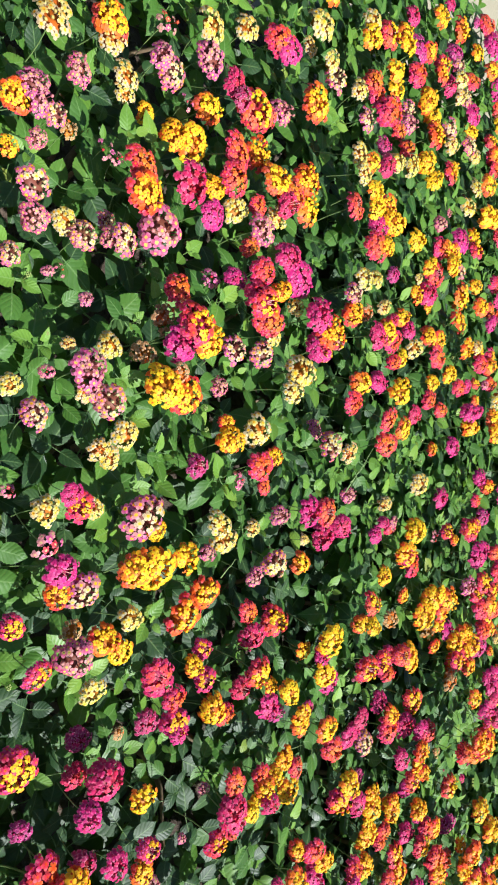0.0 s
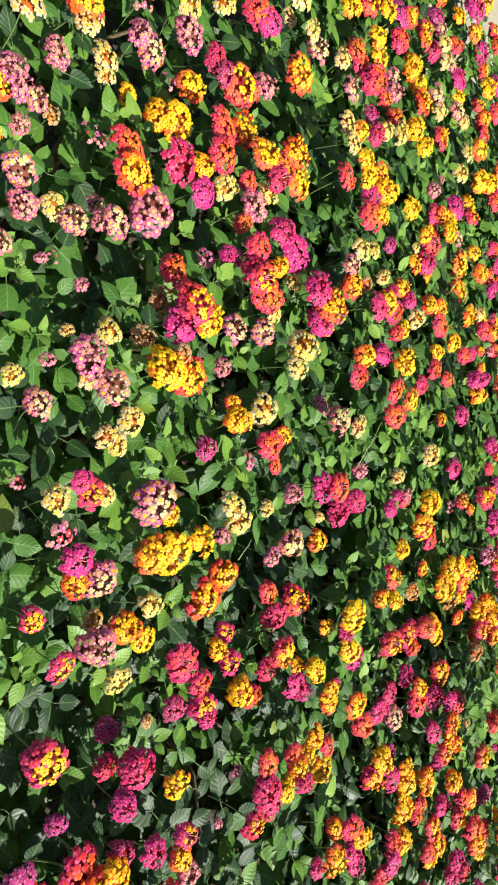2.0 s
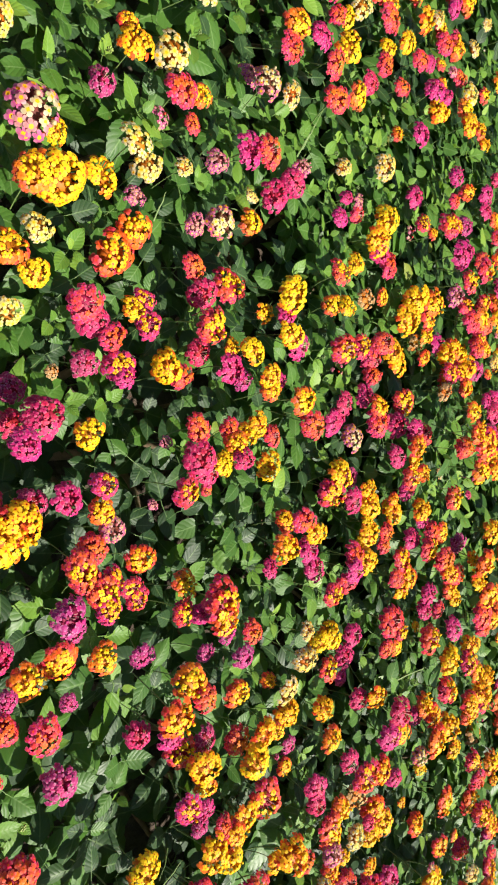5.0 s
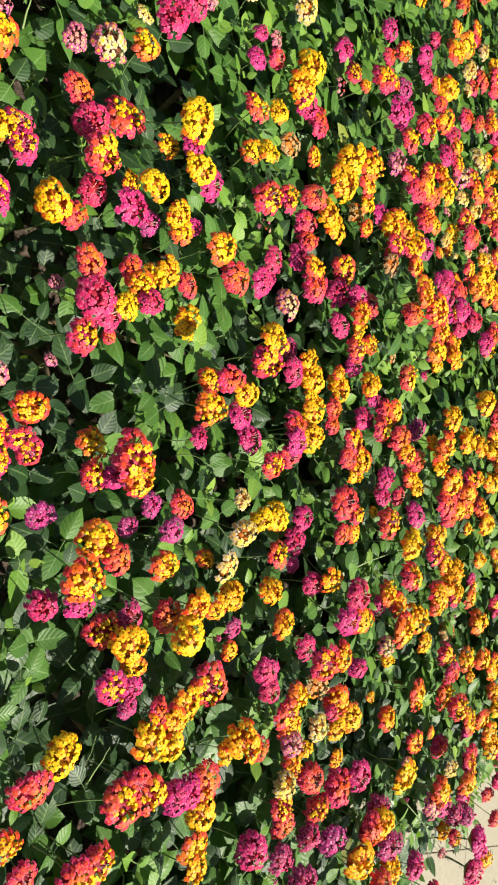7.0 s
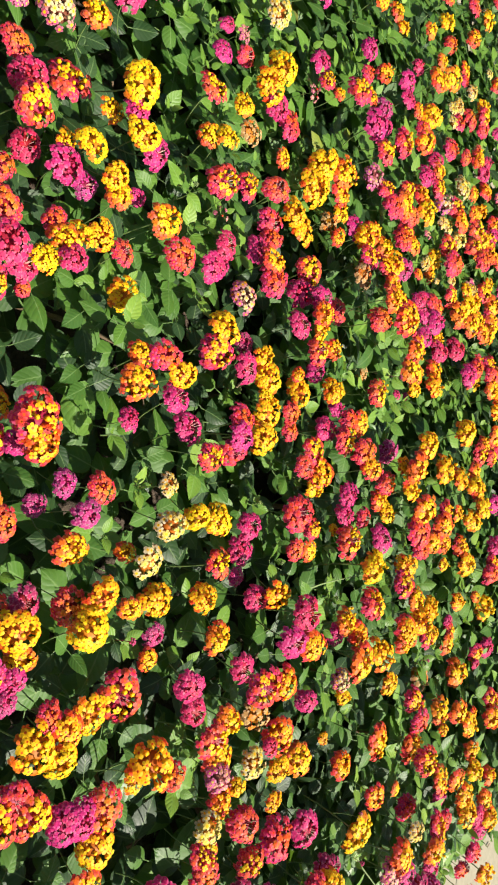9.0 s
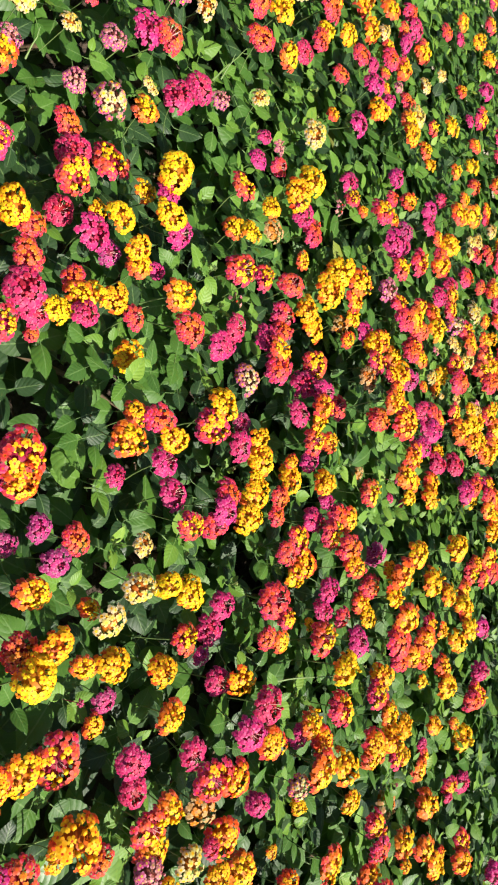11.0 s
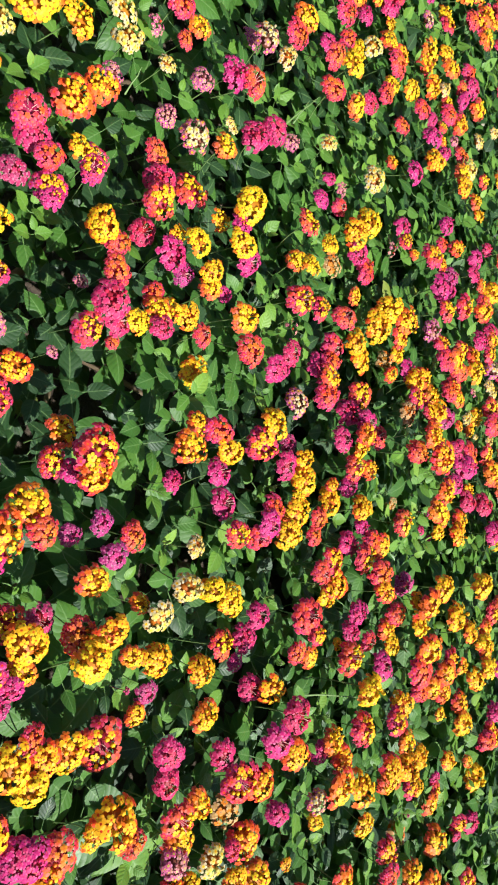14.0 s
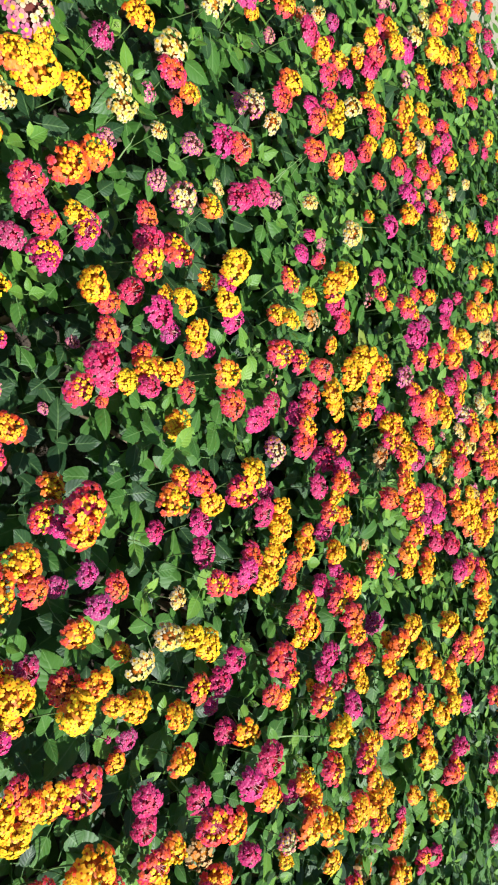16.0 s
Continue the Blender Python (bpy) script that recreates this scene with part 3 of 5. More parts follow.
bloom("orange", 1.011, -0.045, 0.477, 0.037)
bloom("yellow", 0.891, -0.044, 0.485, 0.029)
bloom("red", 0.850, -0.043, 0.482, 0.025)
bloom("violet", 0.750, -0.039, 0.473, 0.026)
bloom("yellow", 0.137, -0.038, 0.474, 0.040)
bloom("magenta_gold", 0.604, -0.036, 0.472, 0.031)
bloom("yellow", -0.113, -0.036, 0.521, 0.035)
bloom("magenta", 0.953, -0.032, 0.478, 0.033)
bloom("yellow", -0.376, -0.032, 0.461, 0.037)
bloom("orange", 0.870, -0.031, 0.482, 0.034)
bloom("orange", 0.573, -0.029, 0.475, 0.032)
bloom("orange", 0.210, -0.026, 0.452, 0.043)
bloom("yellow", 0.982, -0.023, 0.478, 0.034)
bloom("pink", 0.486, -0.022, 0.434, 0.014)
bloom("yellow", 0.271, -0.021, 0.463, 0.027)
bloom("magenta", 0.611, -0.019, 0.480, 0.022)
bloom("red_gold", 0.472, -0.017, 0.492, 0.034)
bloom("pink", 0.417, -0.015, 0.469, 0.015)
bloom("magenta", -0.269, -0.013, 0.505, 0.036)
bloom("orange", 0.617, -0.012, 0.511, 0.030)
bloom("red", 0.956, -0.012, 0.479, 0.036)
bloom("red_gold", 0.594, -0.011, 0.511, 0.042)
bloom("red", 0.764, -0.007, 0.489, 0.036)
bloom("magenta_gold", 0.289, -0.007, 0.466, 0.028)
bloom("yellow", 0.783, -0.004, 0.512, 0.036)
bloom("pink", -0.467, -0.003, 0.497, 0.039)
bloom("yellow", -0.372, -0.003, 0.464, 0.039)
bloom("yellow", 0.874, -0.000, 0.468, 0.035)
bloom("budding", -0.433, 0.001, 0.448, 0.021)
bloom("orange", 0.185, 0.002, 0.461, 0.039)
bloom("magenta", 0.439, 0.002, 0.501, 0.037)
bloom("violet", 0.028, 0.003, 0.451, 0.034)
bloom("budding", -0.201, 0.003, 0.480, 0.024)
bloom("violet", 0.672, 0.004, 0.447, 0.025)
bloom("red", 0.407, 0.005, 0.503, 0.031)
bloom("cream", 0.101, 0.006, 0.486, 0.037)
bloom("orange", 0.716, 0.008, 0.486, 0.036)
bloom("yellow", -0.314, 0.009, 0.488, 0.030)
bloom("magenta_gold", 0.260, 0.010, 0.445, 0.027)
bloom("yellow", 0.762, 0.014, 0.512, 0.032)
bloom("red", 0.477, 0.015, 0.486, 0.015)
bloom("magenta", 0.459, 0.016, 0.496, 0.028)
bloom("yellow", 0.337, 0.019, 0.452, 0.038)
bloom("cream", 0.123, 0.022, 0.476, 0.035)
bloom("cream", -0.527, 0.022, 0.476, 0.041)
bloom("orange", -0.025, 0.026, 0.480, 0.022)
bloom("pink", -0.071, 0.028, 0.468, 0.030)
bloom("pink", 0.142, 0.029, 0.438, 0.028)
bloom("magenta", -0.202, 0.029, 0.499, 0.029)
bloom("yellow", -0.003, 0.030, 0.484, 0.037)
bloom("red", -0.327, 0.030, 0.502, 0.039)
bloom("yellow", 0.453, 0.032, 0.501, 0.023)
bloom("magenta", 1.080, 0.032, 0.473, 0.040)
bloom("violet", 0.658, 0.035, 0.456, 0.024)
bloom("yellow", 0.933, 0.037, 0.502, 0.040)
bloom("yellow", 0.954, 0.037, 0.469, 0.026)
bloom("orange", -0.439, 0.038, 0.449, 0.044)
bloom("red_gold", 0.873, 0.038, 0.468, 0.042)
bloom("pink_cream", -0.116, 0.041, 0.484, 0.040)
bloom("red", 0.349, 0.041, 0.448, 0.031)
bloom("red", -0.367, 0.041, 0.498, 0.043)
bloom("magenta", -0.182, 0.046, 0.520, 0.037)
bloom("violet", 0.692, 0.046, 0.466, 0.030)
bloom("yellow", 0.448, 0.047, 0.496, 0.023)
bloom("red_gold", -0.170, 0.052, 0.529, 0.038)
bloom("cream", -0.299, 0.053, 0.479, 0.040)
bloom("red", 0.417, 0.055, 0.498, 0.024)
bloom("red", -0.211, 0.055, 0.523, 0.038)
bloom("red", -0.247, 0.056, 0.500, 0.025)
bloom("orange", 0.434, 0.057, 0.503, 0.029)
bloom("orange", 0.791, 0.059, 0.484, 0.025)
bloom("magenta", 0.453, 0.062, 0.506, 0.026)
bloom("red", 0.961, 0.063, 0.494, 0.027)
bloom("red", -0.154, 0.071, 0.516, 0.040)
bloom("magenta", -0.478, 0.072, 0.467, 0.037)
bloom("red", 0.672, 0.072, 0.461, 0.028)
bloom("red_gold", 0.299, 0.073, 0.482, 0.039)
bloom("magenta", 0.325, 0.074, 0.449, 0.029)
bloom("orange", 0.851, 0.077, 0.470, 0.020)
bloom("violet", -0.455, 0.077, 0.476, 0.026)
bloom("yellow", 0.429, 0.079, 0.498, 0.031)
bloom("violet", 1.134, 0.080, 0.462, 0.035)
bloom("budding", 0.052, 0.082, 0.443, 0.024)
bloom("orange", 0.741, 0.084, 0.461, 0.026)
bloom("pink", -0.275, 0.084, 0.500, 0.040)
bloom("red", 0.226, 0.085, 0.455, 0.030)
bloom("pink_cream", -0.114, 0.086, 0.490, 0.038)
bloom("cream", 0.114, 0.087, 0.466, 0.030)
bloom("magenta", 0.258, 0.088, 0.459, 0.032)
bloom("pink", 0.179, 0.090, 0.464, 0.029)
bloom("red", 0.032, 0.093, 0.477, 0.037)
bloom("violet", 0.833, 0.094, 0.466, 0.026)
bloom("cream", 0.755, 0.094, 0.484, 0.037)
bloom("cream", -0.561, 0.094, 0.472, 0.041)
bloom("red", -0.316, 0.098, 0.478, 0.027)
bloom("cream", -0.015, 0.098, 0.467, 0.041)
bloom("magenta", 0.351, 0.100, 0.474, 0.035)
bloom("cream", -0.142, 0.102, 0.495, 0.035)
bloom("yellow", 0.326, 0.104, 0.475, 0.024)
bloom("red", 1.107, 0.105, 0.453, 0.035)
bloom("magenta", 0.891, 0.107, 0.490, 0.030)
bloom("red_gold", -0.451, 0.108, 0.473, 0.047)
bloom("orange", -0.394, 0.110, 0.470, 0.041)
bloom("red_gold", 1.087, 0.110, 0.454, 0.031)
bloom("orange", 0.575, 0.111, 0.503, 0.037)
bloom("violet", 1.197, 0.113, 0.454, 0.040)
bloom("magenta", 0.922, 0.114, 0.480, 0.028)
bloom("orange", -0.351, 0.114, 0.501, 0.045)
bloom("cream", 0.681, 0.116, 0.511, 0.025)
bloom("yellow", 0.803, 0.117, 0.452, 0.037)
bloom("red", 0.060, 0.117, 0.460, 0.023)
bloom("yellow", 0.423, 0.117, 0.484, 0.028)
bloom("cream", 1.059, 0.117, 0.461, 0.037)
bloom("cream", -0.063, 0.119, 0.516, 0.036)
bloom("violet", 0.367, 0.122, 0.468, 0.026)
bloom("yellow", 0.333, 0.122, 0.493, 0.031)
bloom("cream", 0.725, 0.124, 0.493, 0.035)
bloom("magenta", 0.608, 0.126, 0.457, 0.023)
bloom("yellow", -0.204, 0.128, 0.491, 0.031)
bloom("pink", 1.003, 0.128, 0.481, 0.032)
bloom("cream", -0.306, 0.129, 0.484, 0.033)
bloom("magenta", -0.249, 0.130, 0.504, 0.041)
bloom("orange", 0.546, 0.130, 0.492, 0.028)
bloom("red_gold", 0.961, 0.131, 0.483, 0.040)
bloom("cream", -0.092, 0.133, 0.518, 0.045)
bloom("magenta", -0.320, 0.133, 0.503, 0.036)
bloom("yellow", 0.367, 0.138, 0.500, 0.028)
bloom("red", 0.440, 0.138, 0.486, 0.028)
bloom("orange", 1.043, 0.139, 0.461, 0.032)
bloom("red_gold", 0.248, 0.141, 0.453, 0.042)
bloom("orange", 0.991, 0.142, 0.470, 0.041)
bloom("red", -0.336, 0.142, 0.501, 0.036)
bloom("orange", 0.383, 0.143, 0.492, 0.029)
bloom("yellow", 0.480, 0.143, 0.468, 0.036)
bloom("pink", 0.102, 0.144, 0.465, 0.033)
bloom("orange", 0.021, 0.145, 0.454, 0.031)
bloom("pink_cream", 0.172, 0.148, 0.451, 0.042)
bloom("red", -0.562, 0.150, 0.483, 0.044)
bloom("red", 0.552, 0.152, 0.504, 0.035)
bloom("magenta", -0.224, 0.154, 0.503, 0.044)
bloom("orange", 0.952, 0.155, 0.483, 0.037)
bloom("cream", -0.186, 0.156, 0.493, 0.026)
bloom("violet", 1.177, 0.161, 0.435, 0.037)
bloom("magenta", -0.553, 0.162, 0.489, 0.036)
bloom("pink", -0.471, 0.163, 0.471, 0.043)
bloom("yellow", 0.289, 0.164, 0.484, 0.025)
bloom("yellow", 1.037, 0.164, 0.466, 0.021)
bloom("yellow", 0.817, 0.165, 0.473, 0.034)
bloom("orange", -0.364, 0.168, 0.508, 0.042)
bloom("magenta", 0.097, 0.169, 0.499, 0.041)
bloom("yellow", 0.574, 0.169, 0.506, 0.031)
bloom("magenta", 0.595, 0.169, 0.488, 0.032)
bloom("magenta", -0.174, 0.173, 0.522, 0.043)
bloom("red", 1.093, 0.175, 0.451, 0.041)
bloom("orange", 0.868, 0.177, 0.468, 0.036)
bloom("yellow", 0.322, 0.178, 0.510, 0.032)
bloom("magenta", 0.295, 0.179, 0.505, 0.030)
bloom("red_gold", 1.144, 0.179, 0.445, 0.035)
bloom("yellow", 0.730, 0.179, 0.472, 0.030)
bloom("yellow", 0.274, 0.181, 0.520, 0.041)
bloom("magenta", 0.375, 0.182, 0.474, 0.021)
bloom("orange", -0.328, 0.183, 0.497, 0.046)
bloom("magenta", -0.131, 0.184, 0.510, 0.042)
bloom("orange", 0.173, 0.185, 0.466, 0.036)
bloom("cream", 0.139, 0.189, 0.469, 0.018)
bloom("cream", 1.021, 0.190, 0.473, 0.038)
bloom("violet", 1.202, 0.190, 0.448, 0.044)
bloom("magenta", 0.630, 0.193, 0.472, 0.034)
bloom("red", 0.099, 0.193, 0.508, 0.037)
bloom("orange", -0.152, 0.195, 0.523, 0.042)
bloom("magenta", 0.338, 0.197, 0.502, 0.033)
bloom("red_gold", 0.667, 0.197, 0.493, 0.034)
bloom("orange", 0.406, 0.198, 0.496, 0.036)
bloom("magenta", 0.913, 0.199, 0.475, 0.034)
bloom("cream", 0.141, 0.200, 0.463, 0.014)
bloom("yellow", 1.078, 0.207, 0.474, 0.023)
bloom("yellow", -0.125, 0.212, 0.500, 0.022)
bloom("orange", -0.493, 0.213, 0.496, 0.049)
bloom("yellow", 1.245, 0.214, 0.469, 0.055)
bloom("red", 0.441, 0.216, 0.490, 0.038)
bloom("magenta", 1.016, 0.217, 0.476, 0.021)
bloom("red_gold", 0.943, 0.218, 0.486, 0.041)
bloom("faded", 0.980, 0.219, 0.461, 0.038)
bloom("red", 1.136, 0.219, 0.455, 0.045)
bloom("yellow", 0.743, 0.227, 0.453, 0.035)
bloom("cream", -0.592, 0.227, 0.476, 0.030)
bloom("pink_cream", 0.005, 0.230, 0.494, 0.041)
bloom("red_gold", 0.799, 0.232, 0.436, 0.036)
bloom("magenta", 0.139, 0.233, 0.473, 0.041)
bloom("cream", -0.560, 0.237, 0.508, 0.036)
bloom("red", 1.306, 0.240, 0.471, 0.041)
bloom("pink", -0.021, 0.242, 0.455, 0.030)
bloom("orange", 1.018, 0.244, 0.467, 0.037)
bloom("red", 0.669, 0.244, 0.482, 0.030)
bloom("yellow", 1.065, 0.246, 0.454, 0.029)
bloom("orange", 0.951, 0.248, 0.488, 0.037)
bloom("magenta", 0.654, 0.253, 0.494, 0.035)
bloom("magenta", 0.849, 0.253, 0.465, 0.030)
bloom("red", 1.229, 0.255, 0.464, 0.044)
bloom("magenta", 0.824, 0.255, 0.436, 0.023)
bloom("magenta", 0.126, 0.256, 0.489, 0.037)
bloom("cream", -0.643, 0.261, 0.474, 0.050)
bloom("pink_cream", -0.547, 0.262, 0.498, 0.044)
bloom("red", 0.634, 0.263, 0.490, 0.037)
bloom("magenta", 0.905, 0.265, 0.501, 0.042)
bloom("red", -0.348, 0.266, 0.522, 0.040)
bloom("cream", 0.017, 0.266, 0.500, 0.033)
bloom("magenta", 0.794, 0.268, 0.439, 0.037)
bloom("yellow", 0.851, 0.272, 0.484, 0.035)
bloom("red_gold", 0.547, 0.276, 0.458, 0.040)
bloom("pink_cream", -0.223, 0.277, 0.509, 0.033)
bloom("cream", -0.428, 0.278, 0.526, 0.037)
bloom("magenta", 1.166, 0.279, 0.445, 0.043)
bloom("cream", -0.398, 0.280, 0.532, 0.033)
bloom("magenta", 0.767, 0.284, 0.448, 0.037)
bloom("yellow", 0.519, 0.284, 0.474, 0.035)
bloom("pink", -0.153, 0.285, 0.471, 0.025)
bloom("magenta", 0.448, 0.286, 0.472, 0.039)
bloom("cream", -0.245, 0.288, 0.521, 0.038)
bloom("orange", -0.195, 0.289, 0.498, 0.036)
bloom("yellow", 1.332, 0.290, 0.453, 0.043)
bloom("yellow", 1.244, 0.291, 0.462, 0.041)
bloom("magenta", 0.880, 0.295, 0.505, 0.037)
bloom("violet", 1.295, 0.299, 0.456, 0.047)
bloom("magenta", 0.425, 0.301, 0.484, 0.032)
bloom("orange", 1.087, 0.303, 0.433, 0.038)
bloom("red_gold", 0.246, 0.305, 0.508, 0.034)
bloom("violet", 1.238, 0.306, 0.445, 0.035)
bloom("orange", -0.425, 0.307, 0.527, 0.028)
bloom("yellow", -0.380, 0.308, 0.532, 0.036)
bloom("magenta", 1.005, 0.309, 0.463, 0.031)
bloom("red_gold", 0.349, 0.309, 0.492, 0.042)
bloom("red", -0.297, 0.315, 0.527, 0.039)
bloom("red", -0.061, 0.316, 0.476, 0.037)
bloom("yellow", -0.357, 0.316, 0.529, 0.031)
bloom("orange", 0.285, 0.321, 0.475, 0.030)
bloom("magenta", 0.572, 0.322, 0.459, 0.038)
bloom("yellow", 0.664, 0.322, 0.466, 0.038)
bloom("magenta", -0.331, 0.324, 0.525, 0.034)
bloom("magenta", -0.162, 0.325, 0.519, 0.043)
bloom("faded", -0.202, 0.326, 0.500, 0.024)
bloom("orange", 0.938, 0.328, 0.474, 0.045)
bloom("orange", -0.093, 0.328, 0.483, 0.037)
bloom("budding", 0.376, 0.329, 0.459, 0.022)
bloom("yellow", -0.301, 0.331, 0.535, 0.028)
bloom("cream", -0.563, 0.334, 0.493, 0.037)
bloom("yellow", 1.198, 0.337, 0.484, 0.045)
bloom("yellow", 0.289, 0.338, 0.488, 0.033)
bloom("pink", 0.085, 0.339, 0.445, 0.027)
bloom("violet", 0.540, 0.341, 0.446, 0.026)
bloom("orange", -0.363, 0.341, 0.533, 0.034)
bloom("pink_cream", 0.482, 0.344, 0.458, 0.038)
bloom("cream", -0.257, 0.346, 0.505, 0.033)
bloom("magenta", 1.370, 0.349, 0.456, 0.036)
bloom("yellow", 0.560, 0.350, 0.468, 0.030)
bloom("yellow", -0.340, 0.350, 0.537, 0.037)
bloom("yellow", 0.635, 0.351, 0.455, 0.039)
bloom("cream", -0.212, 0.351, 0.515, 0.027)
bloom("yellow", 0.611, 0.352, 0.456, 0.024)
bloom("red", 0.769, 0.352, 0.473, 0.043)
bloom("red_gold", 0.349, 0.355, 0.490, 0.037)
bloom("red", 1.421, 0.356, 0.471, 0.035)
bloom("yellow", 1.085, 0.356, 0.438, 0.016)
bloom("red", 0.820, 0.357, 0.452, 0.030)
bloom("yellow", 0.587, 0.358, 0.462, 0.036)
bloom("red", -0.034, 0.360, 0.512, 0.036)
bloom("cream", 0.099, 0.361, 0.500, 0.031)
bloom("pink_cream", -0.528, 0.368, 0.483, 0.042)
bloom("orange", 1.128, 0.370, 0.449, 0.038)
bloom("faded", 0.284, 0.370, 0.499, 0.028)
bloom("red", 0.004, 0.373, 0.498, 0.036)
bloom("magenta", 0.422, 0.375, 0.470, 0.031)
bloom("pink_cream", 1.207, 0.377, 0.461, 0.021)
bloom("pink_cream", 1.006, 0.377, 0.472, 0.034)
bloom("red_gold", 0.796, 0.378, 0.470, 0.027)
bloom("orange", 0.441, 0.382, 0.488, 0.034)
bloom("red", 0.465, 0.383, 0.481, 0.043)
bloom("orange", -0.178, 0.384, 0.499, 0.039)
bloom("yellow", 1.035, 0.384, 0.463, 0.023)
bloom("orange", 0.830, 0.385, 0.452, 0.029)
bloom("red", 0.714, 0.387, 0.470, 0.035)
bloom("magenta", 0.132, 0.392, 0.476, 0.021)
bloom("magenta", -0.453, 0.392, 0.504, 0.039)
bloom("red", 0.640, 0.393, 0.460, 0.030)
bloom("red", 0.664, 0.396, 0.449, 0.030)
bloom("magenta", -0.197, 0.396, 0.501, 0.025)
bloom("magenta", 0.155, 0.398, 0.457, 0.029)
bloom("magenta", 0.953, 0.401, 0.459, 0.029)
bloom("red", 0.350, 0.404, 0.496, 0.038)
bloom("magenta", -0.102, 0.405, 0.467, 0.036)
bloom("violet", -0.496, 0.407, 0.489, 0.029)
bloom("yellow", -0.688, 0.407, 0.474, 0.038)
bloom("orange", 0.591, 0.408, 0.471, 0.019)
bloom("cream", -0.716, 0.409, 0.475, 0.040)
bloom("orange", 0.993, 0.409, 0.487, 0.048)
bloom("pink", 1.308, 0.412, 0.469, 0.045)
bloom("red", -0.616, 0.413, 0.469, 0.039)
bloom("yellow", 0.225, 0.414, 0.463, 0.031)
bloom("orange", 0.940, 0.416, 0.468, 0.034)
bloom("yellow", 0.613, 0.417, 0.461, 0.036)
bloom("magenta", 0.526, 0.419, 0.483, 0.035)
bloom("red", -0.596, 0.424, 0.468, 0.037)
bloom("cream", -0.469, 0.425, 0.503, 0.038)
bloom("yellow", 0.750, 0.426, 0.450, 0.033)
bloom("orange", 1.288, 0.426, 0.480, 0.045)
bloom("pink", 0.135, 0.426, 0.475, 0.023)
bloom("red_gold", 0.829, 0.433, 0.486, 0.046)
bloom("red", -0.171, 0.433, 0.481, 0.038)
bloom("red_gold", 0.699, 0.433, 0.456, 0.037)
bloom("yellow", -0.332, 0.435, 0.530, 0.034)
bloom("orange", 1.214, 0.435, 0.446, 0.033)
bloom("orange", 0.967, 0.436, 0.470, 0.035)
bloom("yellow", -0.632, 0.436, 0.500, 0.037)
bloom("yellow", 0.814, 0.437, 0.460, 0.015)
bloom("pink", 1.425, 0.437, 0.449, 0.022)
bloom("red_gold", 0.564, 0.439, 0.490, 0.038)
bloom("red", -0.568, 0.441, 0.483, 0.048)
bloom("orange", 0.733, 0.441, 0.454, 0.043)
bloom("red", 0.397, 0.443, 0.443, 0.033)
bloom("yellow", 0.538, 0.444, 0.497, 0.032)
bloom("orange", 1.131, 0.444, 0.462, 0.044)
bloom("yellow", -0.087, 0.445, 0.486, 0.042)
bloom("magenta", 0.481, 0.446, 0.475, 0.036)
bloom("red", -0.137, 0.446, 0.472, 0.026)
bloom("orange", 0.517, 0.448, 0.503, 0.030)
bloom("violet", -0.289, 0.450, 0.474, 0.029)
bloom("red", 0.148, 0.450, 0.453, 0.031)
bloom("red", 0.373, 0.450, 0.440, 0.041)
bloom("red_gold", 0.925, 0.451, 0.493, 0.044)
bloom("magenta", 1.342, 0.453, 0.462, 0.036)
bloom("magenta", 0.590, 0.454, 0.468, 0.031)
bloom("yellow", 0.873, 0.458, 0.502, 0.044)
bloom("orange", -0.215, 0.459, 0.483, 0.035)
bloom("yellow", 0.622, 0.460, 0.488, 0.035)
bloom("yellow", 1.400, 0.461, 0.446, 0.032)
bloom("orange", -0.023, 0.464, 0.477, 0.034)
bloom("magenta", 0.673, 0.464, 0.460, 0.035)
bloom("yellow", 0.194, 0.465, 0.476, 0.041)
bloom("violet", 1.369, 0.469, 0.469, 0.037)
bloom("yellow", -0.622, 0.470, 0.481, 0.034)
bloom("magenta", 0.493, 0.470, 0.490, 0.037)
bloom("magenta", 1.477, 0.471, 0.481, 0.045)
bloom("red_gold", -0.722, 0.472, 0.469, 0.046)
bloom("yellow", 0.366, 0.473, 0.469, 0.035)
bloom("orange", 0.565, 0.473, 0.491, 0.028)
bloom("magenta", 1.411, 0.474, 0.502, 0.048)
bloom("red_gold", 1.422, 0.474, 0.456, 0.032)
bloom("magenta", 0.801, 0.474, 0.458, 0.033)
bloom("red_gold", 0.695, 0.478, 0.479, 0.037)
bloom("magenta", 0.774, 0.479, 0.466, 0.036)
bloom("red_gold", 0.449, 0.479, 0.472, 0.041)
bloom("magenta", -0.197, 0.482, 0.483, 0.030)
bloom("cream", -0.482, 0.482, 0.499, 0.038)
bloom("magenta", 0.648, 0.485, 0.470, 0.028)
bloom("cream", 1.296, 0.490, 0.467, 0.035)
bloom("red", -0.556, 0.491, 0.470, 0.030)
bloom("red", 0.668, 0.494, 0.480, 0.032)
bloom("yellow", -0.151, 0.495, 0.460, 0.032)
bloom("red", 0.717, 0.495, 0.496, 0.038)
bloom("red", -0.522, 0.496, 0.483, 0.033)
bloom("yellow", 1.020, 0.497, 0.461, 0.047)
bloom("orange", 0.740, 0.499, 0.500, 0.034)
bloom("red", -0.648, 0.500, 0.505, 0.045)
bloom("yellow", 0.382, 0.501, 0.458, 0.040)
bloom("magenta", -0.048, 0.503, 0.478, 0.035)
bloom("orange", 1.245, 0.505, 0.433, 0.023)
bloom("orange", 0.276, 0.507, 0.442, 0.027)
bloom("yellow", 0.158, 0.507, 0.472, 0.041)
bloom("magenta", 0.204, 0.508, 0.449, 0.034)
bloom("violet", 1.399, 0.509, 0.466, 0.035)
